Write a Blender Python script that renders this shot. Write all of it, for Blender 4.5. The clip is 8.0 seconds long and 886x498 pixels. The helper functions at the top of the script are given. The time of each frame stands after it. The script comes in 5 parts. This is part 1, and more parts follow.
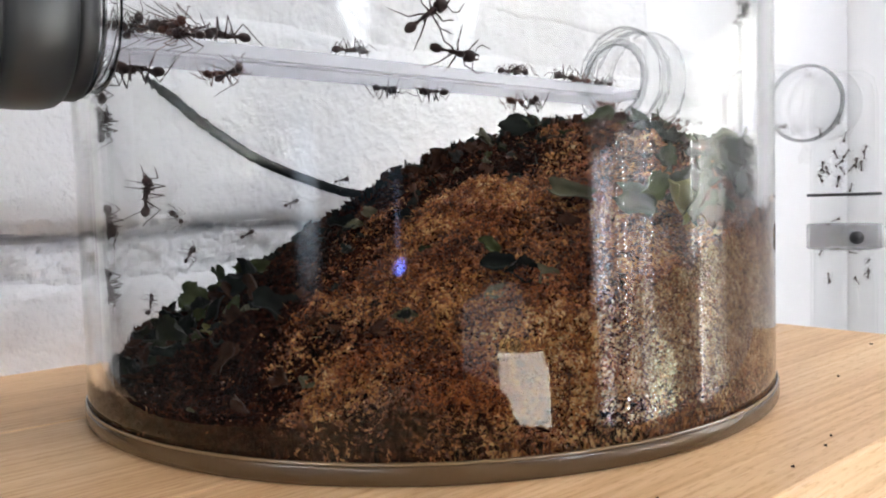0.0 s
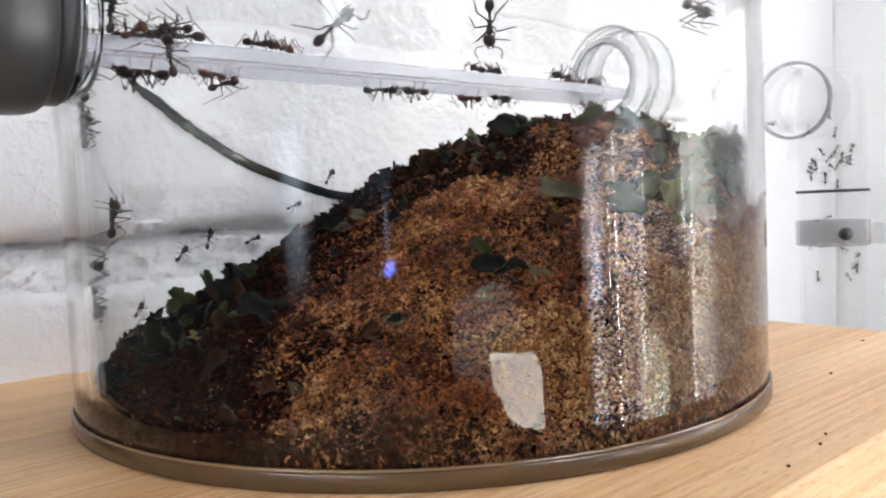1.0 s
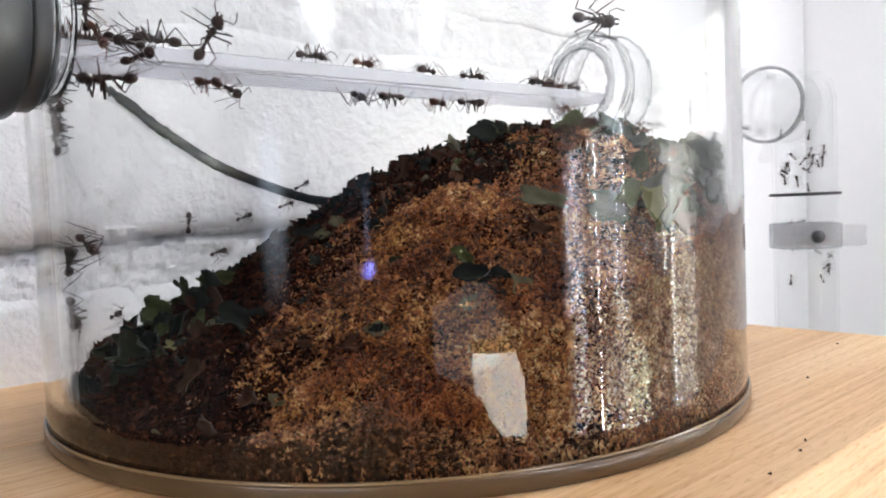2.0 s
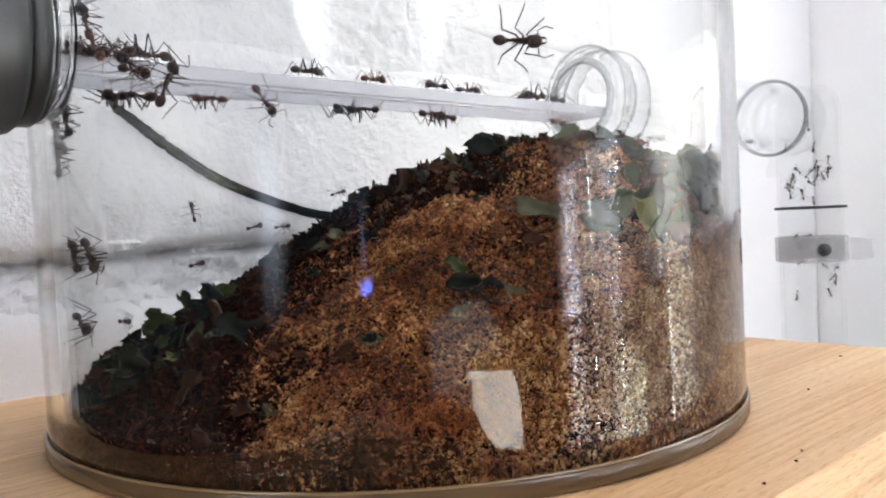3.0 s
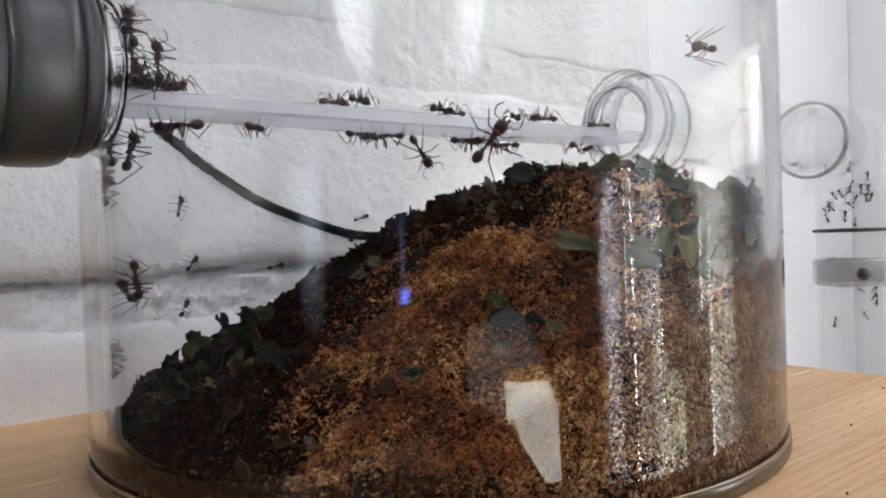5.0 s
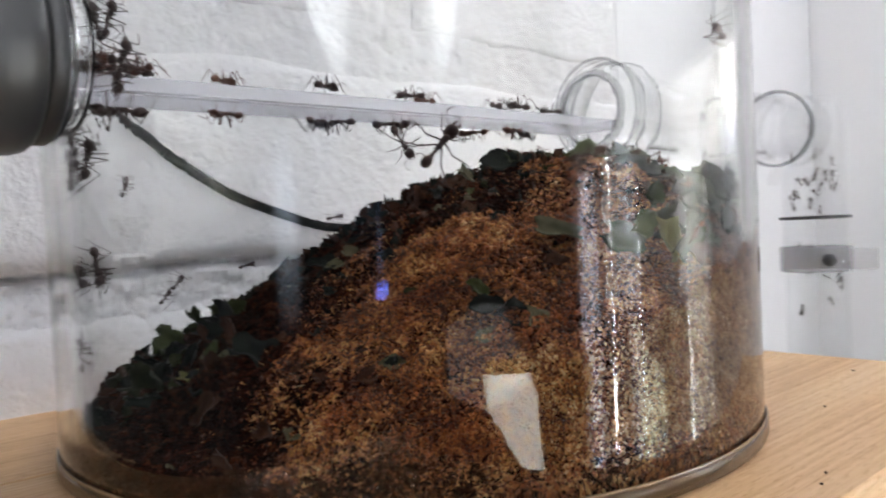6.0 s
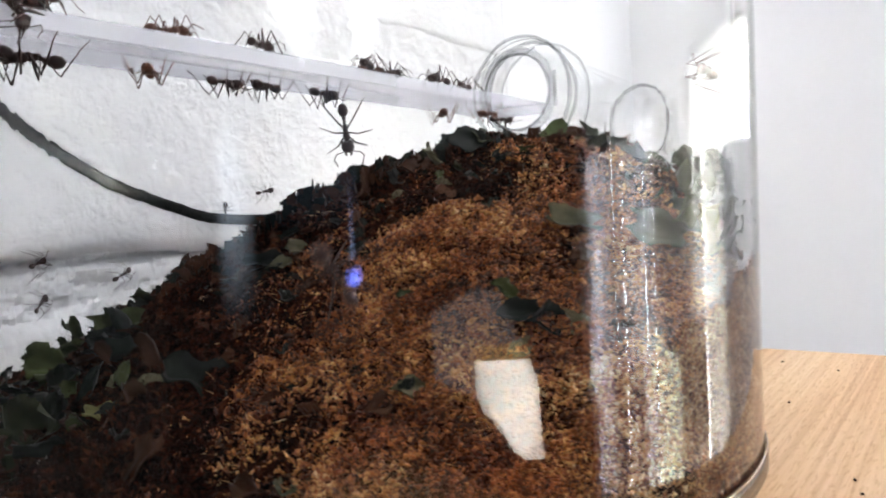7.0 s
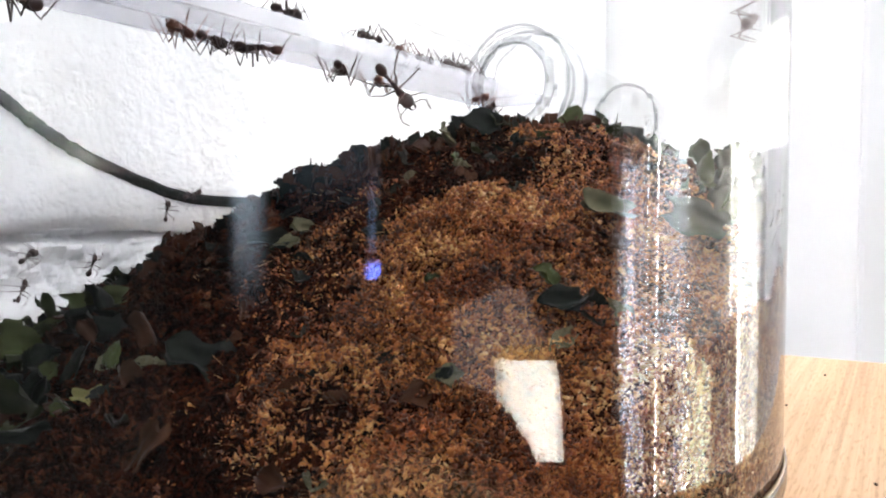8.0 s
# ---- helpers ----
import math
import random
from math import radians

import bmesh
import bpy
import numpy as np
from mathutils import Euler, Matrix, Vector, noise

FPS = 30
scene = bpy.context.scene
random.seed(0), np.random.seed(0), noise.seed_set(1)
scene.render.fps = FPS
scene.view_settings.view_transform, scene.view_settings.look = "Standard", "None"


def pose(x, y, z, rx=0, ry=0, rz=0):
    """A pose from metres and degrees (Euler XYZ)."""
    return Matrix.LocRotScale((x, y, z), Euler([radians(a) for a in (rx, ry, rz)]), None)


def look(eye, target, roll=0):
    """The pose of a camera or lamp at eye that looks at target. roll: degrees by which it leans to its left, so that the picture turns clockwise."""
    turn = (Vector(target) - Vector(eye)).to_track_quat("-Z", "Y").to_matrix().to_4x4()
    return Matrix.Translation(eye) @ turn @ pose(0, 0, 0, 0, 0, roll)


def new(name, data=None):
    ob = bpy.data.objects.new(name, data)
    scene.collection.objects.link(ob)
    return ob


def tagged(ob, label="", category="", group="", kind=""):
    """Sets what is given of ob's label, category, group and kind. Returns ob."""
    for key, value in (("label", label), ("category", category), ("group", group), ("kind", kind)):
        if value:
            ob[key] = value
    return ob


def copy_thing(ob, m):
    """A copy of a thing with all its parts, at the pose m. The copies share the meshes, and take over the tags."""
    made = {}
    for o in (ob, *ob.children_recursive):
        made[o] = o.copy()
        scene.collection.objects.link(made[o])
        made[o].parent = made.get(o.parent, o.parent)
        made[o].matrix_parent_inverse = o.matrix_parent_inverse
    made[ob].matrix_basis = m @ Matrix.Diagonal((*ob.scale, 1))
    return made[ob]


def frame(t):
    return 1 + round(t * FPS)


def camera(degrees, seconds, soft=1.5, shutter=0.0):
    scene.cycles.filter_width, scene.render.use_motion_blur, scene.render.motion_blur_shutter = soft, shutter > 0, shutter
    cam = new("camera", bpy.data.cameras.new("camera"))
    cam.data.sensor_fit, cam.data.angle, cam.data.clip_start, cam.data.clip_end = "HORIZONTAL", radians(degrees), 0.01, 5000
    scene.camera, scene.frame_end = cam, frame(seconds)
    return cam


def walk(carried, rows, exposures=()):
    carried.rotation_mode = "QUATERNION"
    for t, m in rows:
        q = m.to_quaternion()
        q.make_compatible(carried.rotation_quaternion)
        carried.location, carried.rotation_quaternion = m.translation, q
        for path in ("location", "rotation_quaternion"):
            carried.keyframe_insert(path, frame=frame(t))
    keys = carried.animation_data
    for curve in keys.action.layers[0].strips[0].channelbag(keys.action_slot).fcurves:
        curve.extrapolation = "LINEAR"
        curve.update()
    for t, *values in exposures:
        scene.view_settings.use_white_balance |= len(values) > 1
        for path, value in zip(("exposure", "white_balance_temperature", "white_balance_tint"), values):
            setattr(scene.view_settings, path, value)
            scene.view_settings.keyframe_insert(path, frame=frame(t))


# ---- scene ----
# Plan: tank axis at the origin, shelf top at z = 0. The shelf, the brick wall and the tubes run
# along one direction (TURN degrees from x); local x is along the shelf, local y towards the bricks.
TURN = 39.4
PORT_Z = 0.079
R_OUT, R_IN = 0.080, 0.0768

cam = camera(58.65, 8.0, soft=2.0, shutter=0.4)


def aim(x, y, z, yaw, pitch, roll):
    a, b = radians(yaw), radians(pitch)
    way = Vector((-math.sin(a) * math.cos(b), math.cos(a) * math.cos(b), math.sin(b)))
    return look((x, y, z), Vector((x, y, z)) + way, roll)


PATH = [
    (0.0, 0.0001, -0.1978, 0.0433, -0.91, -3.45, -1.80),
    (0.5, -0.0013, -0.1962, 0.0441, -0.55, -3.61, -1.81),
    (1.0, 0.0002, -0.1962, 0.0434, -1.63, -3.40, -2.50),
    (1.2, -0.0014, -0.1949, 0.0441, -3.49, -3.57, -2.72),
    (2.3, -0.0005, -0.1950, 0.0448, -3.44, -3.25, -2.51),
    (2.5, 0.0000, -0.1952, 0.0443, -3.22, -2.86, -2.69),
    (3.0, 0.0020, -0.1962, 0.0436, -2.70, -2.16, -2.79),
    (3.5, 0.0017, -0.1977, 0.0474, -1.54, -1.74, -1.69),
    (4.0, 0.0009, -0.1998, 0.0508, -1.05, -0.63, -2.26),
    (4.5, 0.0008, -0.1992, 0.0503, -0.86, -0.01, -2.44),
    (4.7, -0.0003, -0.1968, 0.0494, -0.83, -1.34, -2.06),
    (5.8, 0.0001, -0.1957, 0.0469, -0.62, -1.63, -2.87),
    (6.0, -0.0024, -0.1944, 0.0467, -3.13, -1.92, -2.79),
    (6.5, -0.0125, -0.1783, 0.0461, -11.20, -2.69, -3.58),
    (7.0, -0.0279, -0.1645, 0.0472, -16.34, -3.05, -2.66),
    (7.5, -0.0371, -0.1539, 0.0455, -19.45, -3.43, -3.18),
    (8.0, -0.0377, -0.1538, 0.0447, -20.48, -3.20, -0.27),
]
EXPOSURES = [(0.0, 1.15), (0.5, 1.25), (2.5, 1.25), (3.5, 1.08), (4.0, 0.96), (4.5, 0.73), (6.0, 0.86), (7.0, 1.26), (8.0, 1.65)]
walk(cam, [(t, aim(*row)) for t, *row in PATH], EXPOSURES)

# ---- world and light ----
world = bpy.data.worlds.new("daylight")
scene.world = world
world.use_nodes = True
wn = world.node_tree
sky = wn.nodes.new("ShaderNodeTexSky")
sky.sky_type, sky.sun_disc = "NISHITA", False
sky.sun_elevation, sky.sun_rotation = radians(40), radians(120)
wn.links.new(sky.outputs[0], wn.nodes["Background"].inputs[0])
wn.nodes["Background"].inputs[1].default_value = 0.1
DAYLIGHT = 70.0
FUNNEL_GLOW = 3.3
# Strengths of four unseen panes added as fill light: south, west, side, roof.
SOUTH_FILL = 13.5
WEST_FILL = 14.0
SIDE_FILL = 5.5
ROOF_FILL = 4.0

# ---- materials ----


def mat(name, base=(0.8, 0.8, 0.8), rough=0.5, metal=0.0, **extra):
    m = bpy.data.materials.new(name)
    m.use_nodes = True
    b = m.node_tree.nodes["Principled BSDF"]
    b.inputs["Base Color"].default_value = (*base, 1)
    b.inputs["Roughness"].default_value = rough
    b.inputs["Metallic"].default_value = metal
    for key, value in extra.items():
        b.inputs[key.replace("_", " ")].default_value = value
    return m


def nodes(m):
    return m.node_tree.nodes, m.node_tree.links, m.node_tree.nodes["Principled BSDF"]


def ramp(n, stops):
    r = n.new("ShaderNodeValToRGB")
    while len(r.color_ramp.elements) < len(stops):
        r.color_ramp.elements.new(0.5)
    for e, (p, c) in zip(r.color_ramp.elements, stops):
        e.position, e.color = p, (*c, 1)
    return r


def noise_tex(n, l, scale, detail=4.0, stretch=None, source="Object"):
    tc = n.new("ShaderNodeTexCoord")
    t = n.new("ShaderNodeTexNoise")
    t.inputs["Scale"].default_value, t.inputs["Detail"].default_value = scale, detail
    out = tc.outputs[source]
    if stretch:
        mp = n.new("ShaderNodeMapping")
        mp.inputs["Scale"].default_value = stretch
        l.new(out, mp.inputs["Vector"])
        out = mp.outputs[0]
    l.new(out, t.inputs["Vector"])
    return t


def bump(n, l, b, height, strength, distance):
    k = n.new("ShaderNodeBump")
    k.inputs["Strength"].default_value, k.inputs["Distance"].default_value = strength, distance
    l.new(height, k.inputs["Height"])
    prev = b.inputs["Normal"].links
    if prev:
        l.new(prev[0].from_socket, k.inputs["Normal"])
    l.new(k.outputs[0], b.inputs["Normal"])


def varied(name, stops, scale, rough, detail=5.0, stretch=None, relief=(), **extra):
    m = mat(name, stops[0][1], rough, **extra)
    n, l, b = nodes(m)
    t = noise_tex(n, l, scale, detail, stretch)
    r = ramp(n, stops)
    l.new(t.outputs["Fac"], r.inputs[0])
    l.new(r.outputs[0], b.inputs["Base Color"])
    for s, strength, dist in relief:
        k = noise_tex(n, l, s, 6.0, stretch)
        bump(n, l, b, k.outputs["Fac"], strength, dist)
    return m


def glass(name, tint=(0.985, 0.99, 0.988), rough=0.0, ior=1.44):
    m = bpy.data.materials.new(name)
    m.use_nodes = True
    n, l = m.node_tree.nodes, m.node_tree.links
    n.remove(n["Principled BSDF"])
    g = n.new("ShaderNodeBsdfGlass")
    g.inputs["Color"].default_value = (*tint, 1)
    g.inputs["Roughness"].default_value, g.inputs["IOR"].default_value = rough, ior
    l.new(g.outputs[0], n["Material Output"].inputs["Surface"])
    return m


def thin_clear(name, tint, edge=4.0, most=0.5):
    """Thin clear plastic: seen straight through, with a gloss that grows towards its edges."""
    m = bpy.data.materials.new(name)
    m.use_nodes = True
    n, l = m.node_tree.nodes, m.node_tree.links
    n.remove(n["Principled BSDF"])
    clear = n.new("ShaderNodeBsdfTransparent")
    clear.inputs[0].default_value = (*tint, 1)
    gloss = n.new("ShaderNodeBsdfGlossy")
    gloss.inputs["Roughness"].default_value = 0.03
    w = n.new("ShaderNodeLayerWeight")
    w.inputs["Blend"].default_value = 0.5
    p = n.new("ShaderNodeMath")
    p.operation = "POWER"
    p.inputs[1].default_value = edge
    l.new(w.outputs["Facing"], p.inputs[0])
    f = n.new("ShaderNodeMapRange")
    f.inputs["To Min"].default_value, f.inputs["To Max"].default_value = 0.02, most
    l.new(p.outputs[0], f.inputs["Value"])
    mx = n.new("ShaderNodeMixShader")
    l.new(f.outputs[0], mx.inputs[0])
    l.new(clear.outputs[0], mx.inputs[1])
    l.new(gloss.outputs[0], mx.inputs[2])
    l.new(mx.outputs[0], n["Material Output"].inputs["Surface"])
    return m


def glow(name, colour, strength):
    m = bpy.data.materials.new(name)
    m.use_nodes = True
    n, l = m.node_tree.nodes, m.node_tree.links
    n.remove(n["Principled BSDF"])
    e = n.new("ShaderNodeEmission")
    e.inputs[0].default_value, e.inputs[1].default_value = (*colour, 1), strength
    l.new(e.outputs[0], n["Material Output"].inputs["Surface"])
    return m


PAINTED_BRICK = varied("painted_brick", [(0.3, (0.80, 0.795, 0.80)), (0.7, (0.86, 0.855, 0.86))], 30, 0.6,
                       relief=((70, 0.5, 0.003), (260, 0.7, 0.0016), (800, 0.6, 0.0008)))
MORTAR = varied("painted_mortar", [(0.3, (0.74, 0.735, 0.74)), (0.7, (0.84, 0.835, 0.84))], 60, 0.7,
                relief=((120, 0.6, 0.003), (300, 0.7, 0.0016), (900, 0.5, 0.0008)))
PLASTER = varied("white_plaster", [(0.3, (0.86, 0.86, 0.87)), (0.7, (0.90, 0.90, 0.91))], 8, 0.65, relief=((400, 0.15, 0.0004),))
CEILING = varied("ceiling_paint", [(0.3, (0.74, 0.74, 0.73)), (0.7, (0.8, 0.8, 0.79))], 5, 0.8)
ROOM_WALL = varied("room_paint", [(0.3, (0.022, 0.021, 0.020)), (0.7, (0.032, 0.031, 0.029))], 4, 0.8)
ROOM_FLOOR = varied("floor_boards", [(0.3, (0.03, 0.02, 0.015)), (0.7, (0.05, 0.035, 0.025))], 6, 0.5, stretch=(1, 8, 1))
TRIM = varied("white_gloss_trim", [(0.3, (0.76, 0.76, 0.77)), (0.7, (0.8, 0.8, 0.81))], 10, 0.3)


def beech():
    """Oiled beech: long grain bands, fine lines and short dark flecks, all along x."""
    m = mat("beech_wood", (0.4, 0.2, 0.1), 0.6, Specular_IOR_Level=0.25, Coat_Weight=0.3, Coat_Roughness=0.35)
    n, l, b = nodes(m)
    broad = noise_tex(n, l, 14, 4.0, (0.35, 4.0, 4.0))
    lines = noise_tex(n, l, 130, 6.0, (0.10, 6.0, 6.0))
    flecks = noise_tex(n, l, 820, 2.0, (0.30, 1.9, 1.9))
    pores = noise_tex(n, l, 900, 2.0, (0.12, 2.4, 2.4))
    r = ramp(n, [(0.36, (0.50, 0.280, 0.128)), (0.5, (0.65, 0.410, 0.213)), (0.64, (0.75, 0.525, 0.305))])
    add = n.new("ShaderNodeMath")
    add.operation = "MULTIPLY_ADD"
    add.inputs[1].default_value = 0.5
    half = n.new("ShaderNodeMath")
    half.operation = "MULTIPLY"
    half.inputs[1].default_value = 0.5
    l.new(broad.outputs["Fac"], half.inputs[0])
    l.new(lines.outputs["Fac"], add.inputs[0])
    l.new(half.outputs[0], add.inputs[2])
    l.new(add.outputs[0], r.inputs[0])
    last = r.outputs[0]
    for tex, stops in ((flecks, [(0.55, (1, 1, 1)), (0.66, (0.84, 0.77, 0.69))]), (pores, [(0.58, (1, 1, 1)), (0.70, (0.88, 0.83, 0.77))])):
        fr = ramp(n, stops)
        l.new(tex.outputs["Fac"], fr.inputs[0])
        mul = n.new("ShaderNodeMix")
        mul.data_type, mul.blend_type = "RGBA", "MULTIPLY"
        mul.inputs["Factor"].default_value = 1.0
        l.new(last, mul.inputs["A"])
        l.new(fr.outputs[0], mul.inputs["B"])
        last = mul.outputs["Result"]
    info = n.new("ShaderNodeObjectInfo")
    hsv = n.new("ShaderNodeHueSaturation")
    val = n.new("ShaderNodeMapRange")
    val.inputs["To Min"].default_value, val.inputs["To Max"].default_value = 0.92, 1.08
    l.new(info.outputs["Random"], val.inputs["Value"])
    l.new(val.outputs[0], hsv.inputs["Value"])
    l.new(last, hsv.inputs["Color"])
    l.new(hsv.outputs[0], b.inputs["Base Color"])
    bump(n, l, b, flecks.outputs["Fac"], 0.35, 0.0003)
    bump(n, l, b, lines.outputs["Fac"], 0.25, 0.0004)
    return m


BEECH = beech()
ACRYLIC = glass("clear_acrylic", (0.985, 0.988, 0.985))
WALL_ACRYLIC = glass("clear_tank_wall", (0.985, 0.988, 0.985))
n_, l_ = WALL_ACRYLIC.node_tree.nodes, WALL_ACRYLIC.node_tree.links
for scale_, strength_, dist_ in ((420, 0.045, 0.00025), (60, 0.06, 0.0006)):
    wave_ = noise_tex(n_, l_, scale_, 2.0, (1.0, 1.0, 0.02))
    bump(n_, l_, n_["Glass BSDF"], wave_.outputs["Fac"], strength_, dist_)
TUBE_GLASS = thin_clear("clear_tube", (0.988, 0.99, 0.99), 5.0, 0.36)
SLEEVE_GLASS = thin_clear("clear_port_sleeve", (0.86, 0.865, 0.87), 3.0, 0.5)
RIM_GLASS = thin_clear("clear_tube_rim", (0.70, 0.705, 0.71), 2.5, 0.5)
EDGE_GLASS = thin_clear("clear_socket_edge", (0.80, 0.805, 0.81), 3.0, 0.5)
BASE_ACRYLIC = varied("tinted_acrylic_base", [(0.3, (0.125, 0.076, 0.037)), (0.7, (0.165, 0.104, 0.053))], 25, 0.2,
                      Transmission_Weight=0.3, Specular_IOR_Level=0.5)
GLUE = mat("clear_glue_bead", (0.22, 0.145, 0.075), 0.12, Specular_IOR_Level=1.0)
FROSTED = mat("frosted_acrylic", (0.80, 0.79, 0.83), 0.25)
n_, l_, b_ = nodes(FROSTED)
tp_ = n_.new("ShaderNodeBsdfTransparent")
tp_.inputs[0].default_value = (0.93, 0.93, 0.96, 1)
mf_ = n_.new("ShaderNodeMixShader")
mf_.inputs[0].default_value = 0.30
l_.new(tp_.outputs[0], mf_.inputs[1])
l_.new(b_.outputs[0], mf_.inputs[2])
l_.new(mf_.outputs[0], n_["Material Output"].inputs["Surface"])
GREY_PIPE = varied("grey_plastic", [(0.3, (0.036, 0.0375, 0.039)), (0.7, (0.048, 0.0495, 0.051))], 80, 0.36, relief=((900, 0.06, 0.0002),))
GREY_SLEEVE = varied("grey_pipe_plastic", [(0.3, (0.066, 0.066, 0.068)), (0.7, (0.08, 0.08, 0.083))], 60, 0.42)
GASKET = mat("black_gasket", (0.02, 0.02, 0.022), 0.5)
CLIP = mat("translucent_grey_clip", (0.33, 0.33, 0.345), 0.4)
CLIP_LUG = mat("cloudy_clear_clip", (0.62, 0.62, 0.64), 0.3)
for m_, share_ in ((CLIP, 0.40), (CLIP_LUG, 0.25)):
    n_, l_, b_ = nodes(m_)
    tp_, mf_ = n_.new("ShaderNodeBsdfTransparent"), n_.new("ShaderNodeMixShader")
    mf_.inputs[0].default_value = share_
    l_.new(tp_.outputs[0], mf_.inputs[1])
    l_.new(b_.outputs[0], mf_.inputs[2])
    l_.new(mf_.outputs[0], n_["Material Output"].inputs["Surface"])
CABLE = varied("black_cable", [(0.3, (0.004, 0.005, 0.0055)), (0.7, (0.011, 0.013, 0.014))], 500, 0.75, relief=((1500, 0.8, 0.001),), Specular_IOR_Level=0.12)


def island_material(name, stops, rough, patch=70.0, weight=0.5, relief=0.0, shine=0.2, rust=0.0):
    """Colour by each piece's own random value, pulled about by a slow noise."""
    m = mat(name, stops[0][1], rough, Specular_IOR_Level=shine)
    n, l, b = nodes(m)
    geo = n.new("ShaderNodeNewGeometry")
    t = noise_tex(n, l, patch, 3.0)
    mr = n.new("ShaderNodeMapRange")
    mr.inputs["From Min"].default_value, mr.inputs["From Max"].default_value = 0.3, 0.7
    l.new(t.outputs["Fac"], mr.inputs["Value"])
    fine = noise_tex(n, l, patch * 3.6, 2.0)
    fr = n.new("ShaderNodeMapRange")
    fr.inputs["From Min"].default_value, fr.inputs["From Max"].default_value = 0.32, 0.68
    l.new(fine.outputs["Fac"], fr.inputs["Value"])
    both = n.new("ShaderNodeMix")
    both.inputs["Factor"].default_value = 0.45
    l.new(mr.outputs[0], both.inputs["A"])
    l.new(fr.outputs[0], both.inputs["B"])
    mx = n.new("ShaderNodeMix")
    mx.inputs["Factor"].default_value = weight
    l.new(geo.outputs["Random Per Island"], mx.inputs["A"])
    l.new(both.outputs["Result"], mx.inputs["B"])
    r = ramp(n, stops)
    l.new(mx.outputs["Result"], r.inputs[0])
    l.new(r.outputs[0], b.inputs["Base Color"])
    if rust:
        # older, redder patches among the fresh crumbs
        old = noise_tex(n, l, 62, 3.0)
        om = n.new("ShaderNodeMapRange")
        om.inputs["From Min"].default_value, om.inputs["From Max"].default_value = 0.46, 0.60
        om.inputs["To Max"].default_value = rust
        l.new(old.outputs["Fac"], om.inputs["Value"])
        tint = n.new("ShaderNodeMix")
        tint.data_type, tint.blend_type = "RGBA", "MULTIPLY"
        tint.inputs[7].default_value = (0.62, 0.36, 0.26, 1)
        l.new(om.outputs[0], tint.inputs[0])
        l.new(r.outputs[0], tint.inputs[6])
        l.new(tint.outputs[2], b.inputs["Base Color"])
    if relief:
        k = noise_tex(n, l, 1400, 4.0)
        bump(n, l, b, k.outputs["Fac"], relief, 0.0006)
    return m


CRUMB = island_material("fungus_crumb", [(0.08, (0.013, 0.0035, 0.002)), (0.26, (0.048, 0.0115, 0.0045)), (0.40, (0.125, 0.030, 0.0080)),
                                         (0.54, (0.255, 0.078, 0.019)), (0.68, (0.40, 0.165, 0.046)), (0.84, (0.54, 0.325, 0.13)), (0.98, (0.74, 0.61, 0.40))],
                        0.5, 75.0, 0.5, shine=0.35, rust=0.75)
# Paler crumb colours: real straw bits, plus window light put into the colour.
STRAW_LIT = island_material("straw_and_lit_crumb", [(0.08, (0.045, 0.016, 0.008)), (0.28, (0.140, 0.056, 0.021)), (0.50, (0.30, 0.152, 0.060)),
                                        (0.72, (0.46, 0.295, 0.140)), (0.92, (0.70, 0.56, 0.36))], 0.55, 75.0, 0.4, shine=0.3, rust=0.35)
DEBRIS = island_material("old_leaf_debris", [(0.0, (0.003, 0.0016, 0.0013)), (0.40, (0.009, 0.0036, 0.0022)), (0.68, (0.030, 0.0085, 0.0044)),
                                             (0.90, (0.078, 0.024, 0.010)), (1.0, (0.16, 0.078, 0.036))], 0.7, 90.0, 0.35, shine=0.03)
SOIL = varied("packed_substrate", [(0.3, (0.010, 0.004, 0.0022)), (0.55, (0.032, 0.010, 0.005)), (0.75, (0.08, 0.026, 0.010))], 260, 0.8,
              relief=((700, 0.8, 0.001),), Specular_IOR_Level=0.03)


def leaf_material(name, dark, pale):
    m = varied(name, [(0.35, dark), (0.7, pale)], 180, 0.5, relief=((500, 0.4, 0.0006),), Specular_IOR_Level=0.1)
    return m


LEAF_DARK = leaf_material("dark_green_leaf", (0.014, 0.018, 0.008), (0.030, 0.036, 0.014))
LEAF_GREEN = leaf_material("green_leaf", (0.031, 0.039, 0.013), (0.066, 0.078, 0.028))
LEAF_PALE = leaf_material("pale_leaf_underside", (0.075, 0.072, 0.042), (0.150, 0.142, 0.090))
LEAF_YELLOW = leaf_material("yellowing_leaf", (0.16, 0.15, 0.06), (0.26, 0.24, 0.10))
LEAF_BROWN = leaf_material("brown_withered_leaf", (0.028, 0.011, 0.006), (0.075, 0.031, 0.017))
LEAF_BLACK = leaf_material("blackened_leaf", (0.006, 0.007, 0.006), (0.016, 0.019, 0.016))
ANT_BODY = varied("ant_cuticle", [(0.3, (0.016, 0.005, 0.004)), (0.7, (0.036, 0.011, 0.007))], 900, 0.38)
ANT_LEG = varied("ant_leg_cuticle", [(0.3, (0.020, 0.007, 0.005)), (0.7, (0.042, 0.014, 0.009))], 900, 0.4)
ANT_RED = varied("reddish_ant_cuticle", [(0.3, (0.06, 0.016, 0.008)), (0.7, (0.12, 0.036, 0.015))], 900, 0.4)


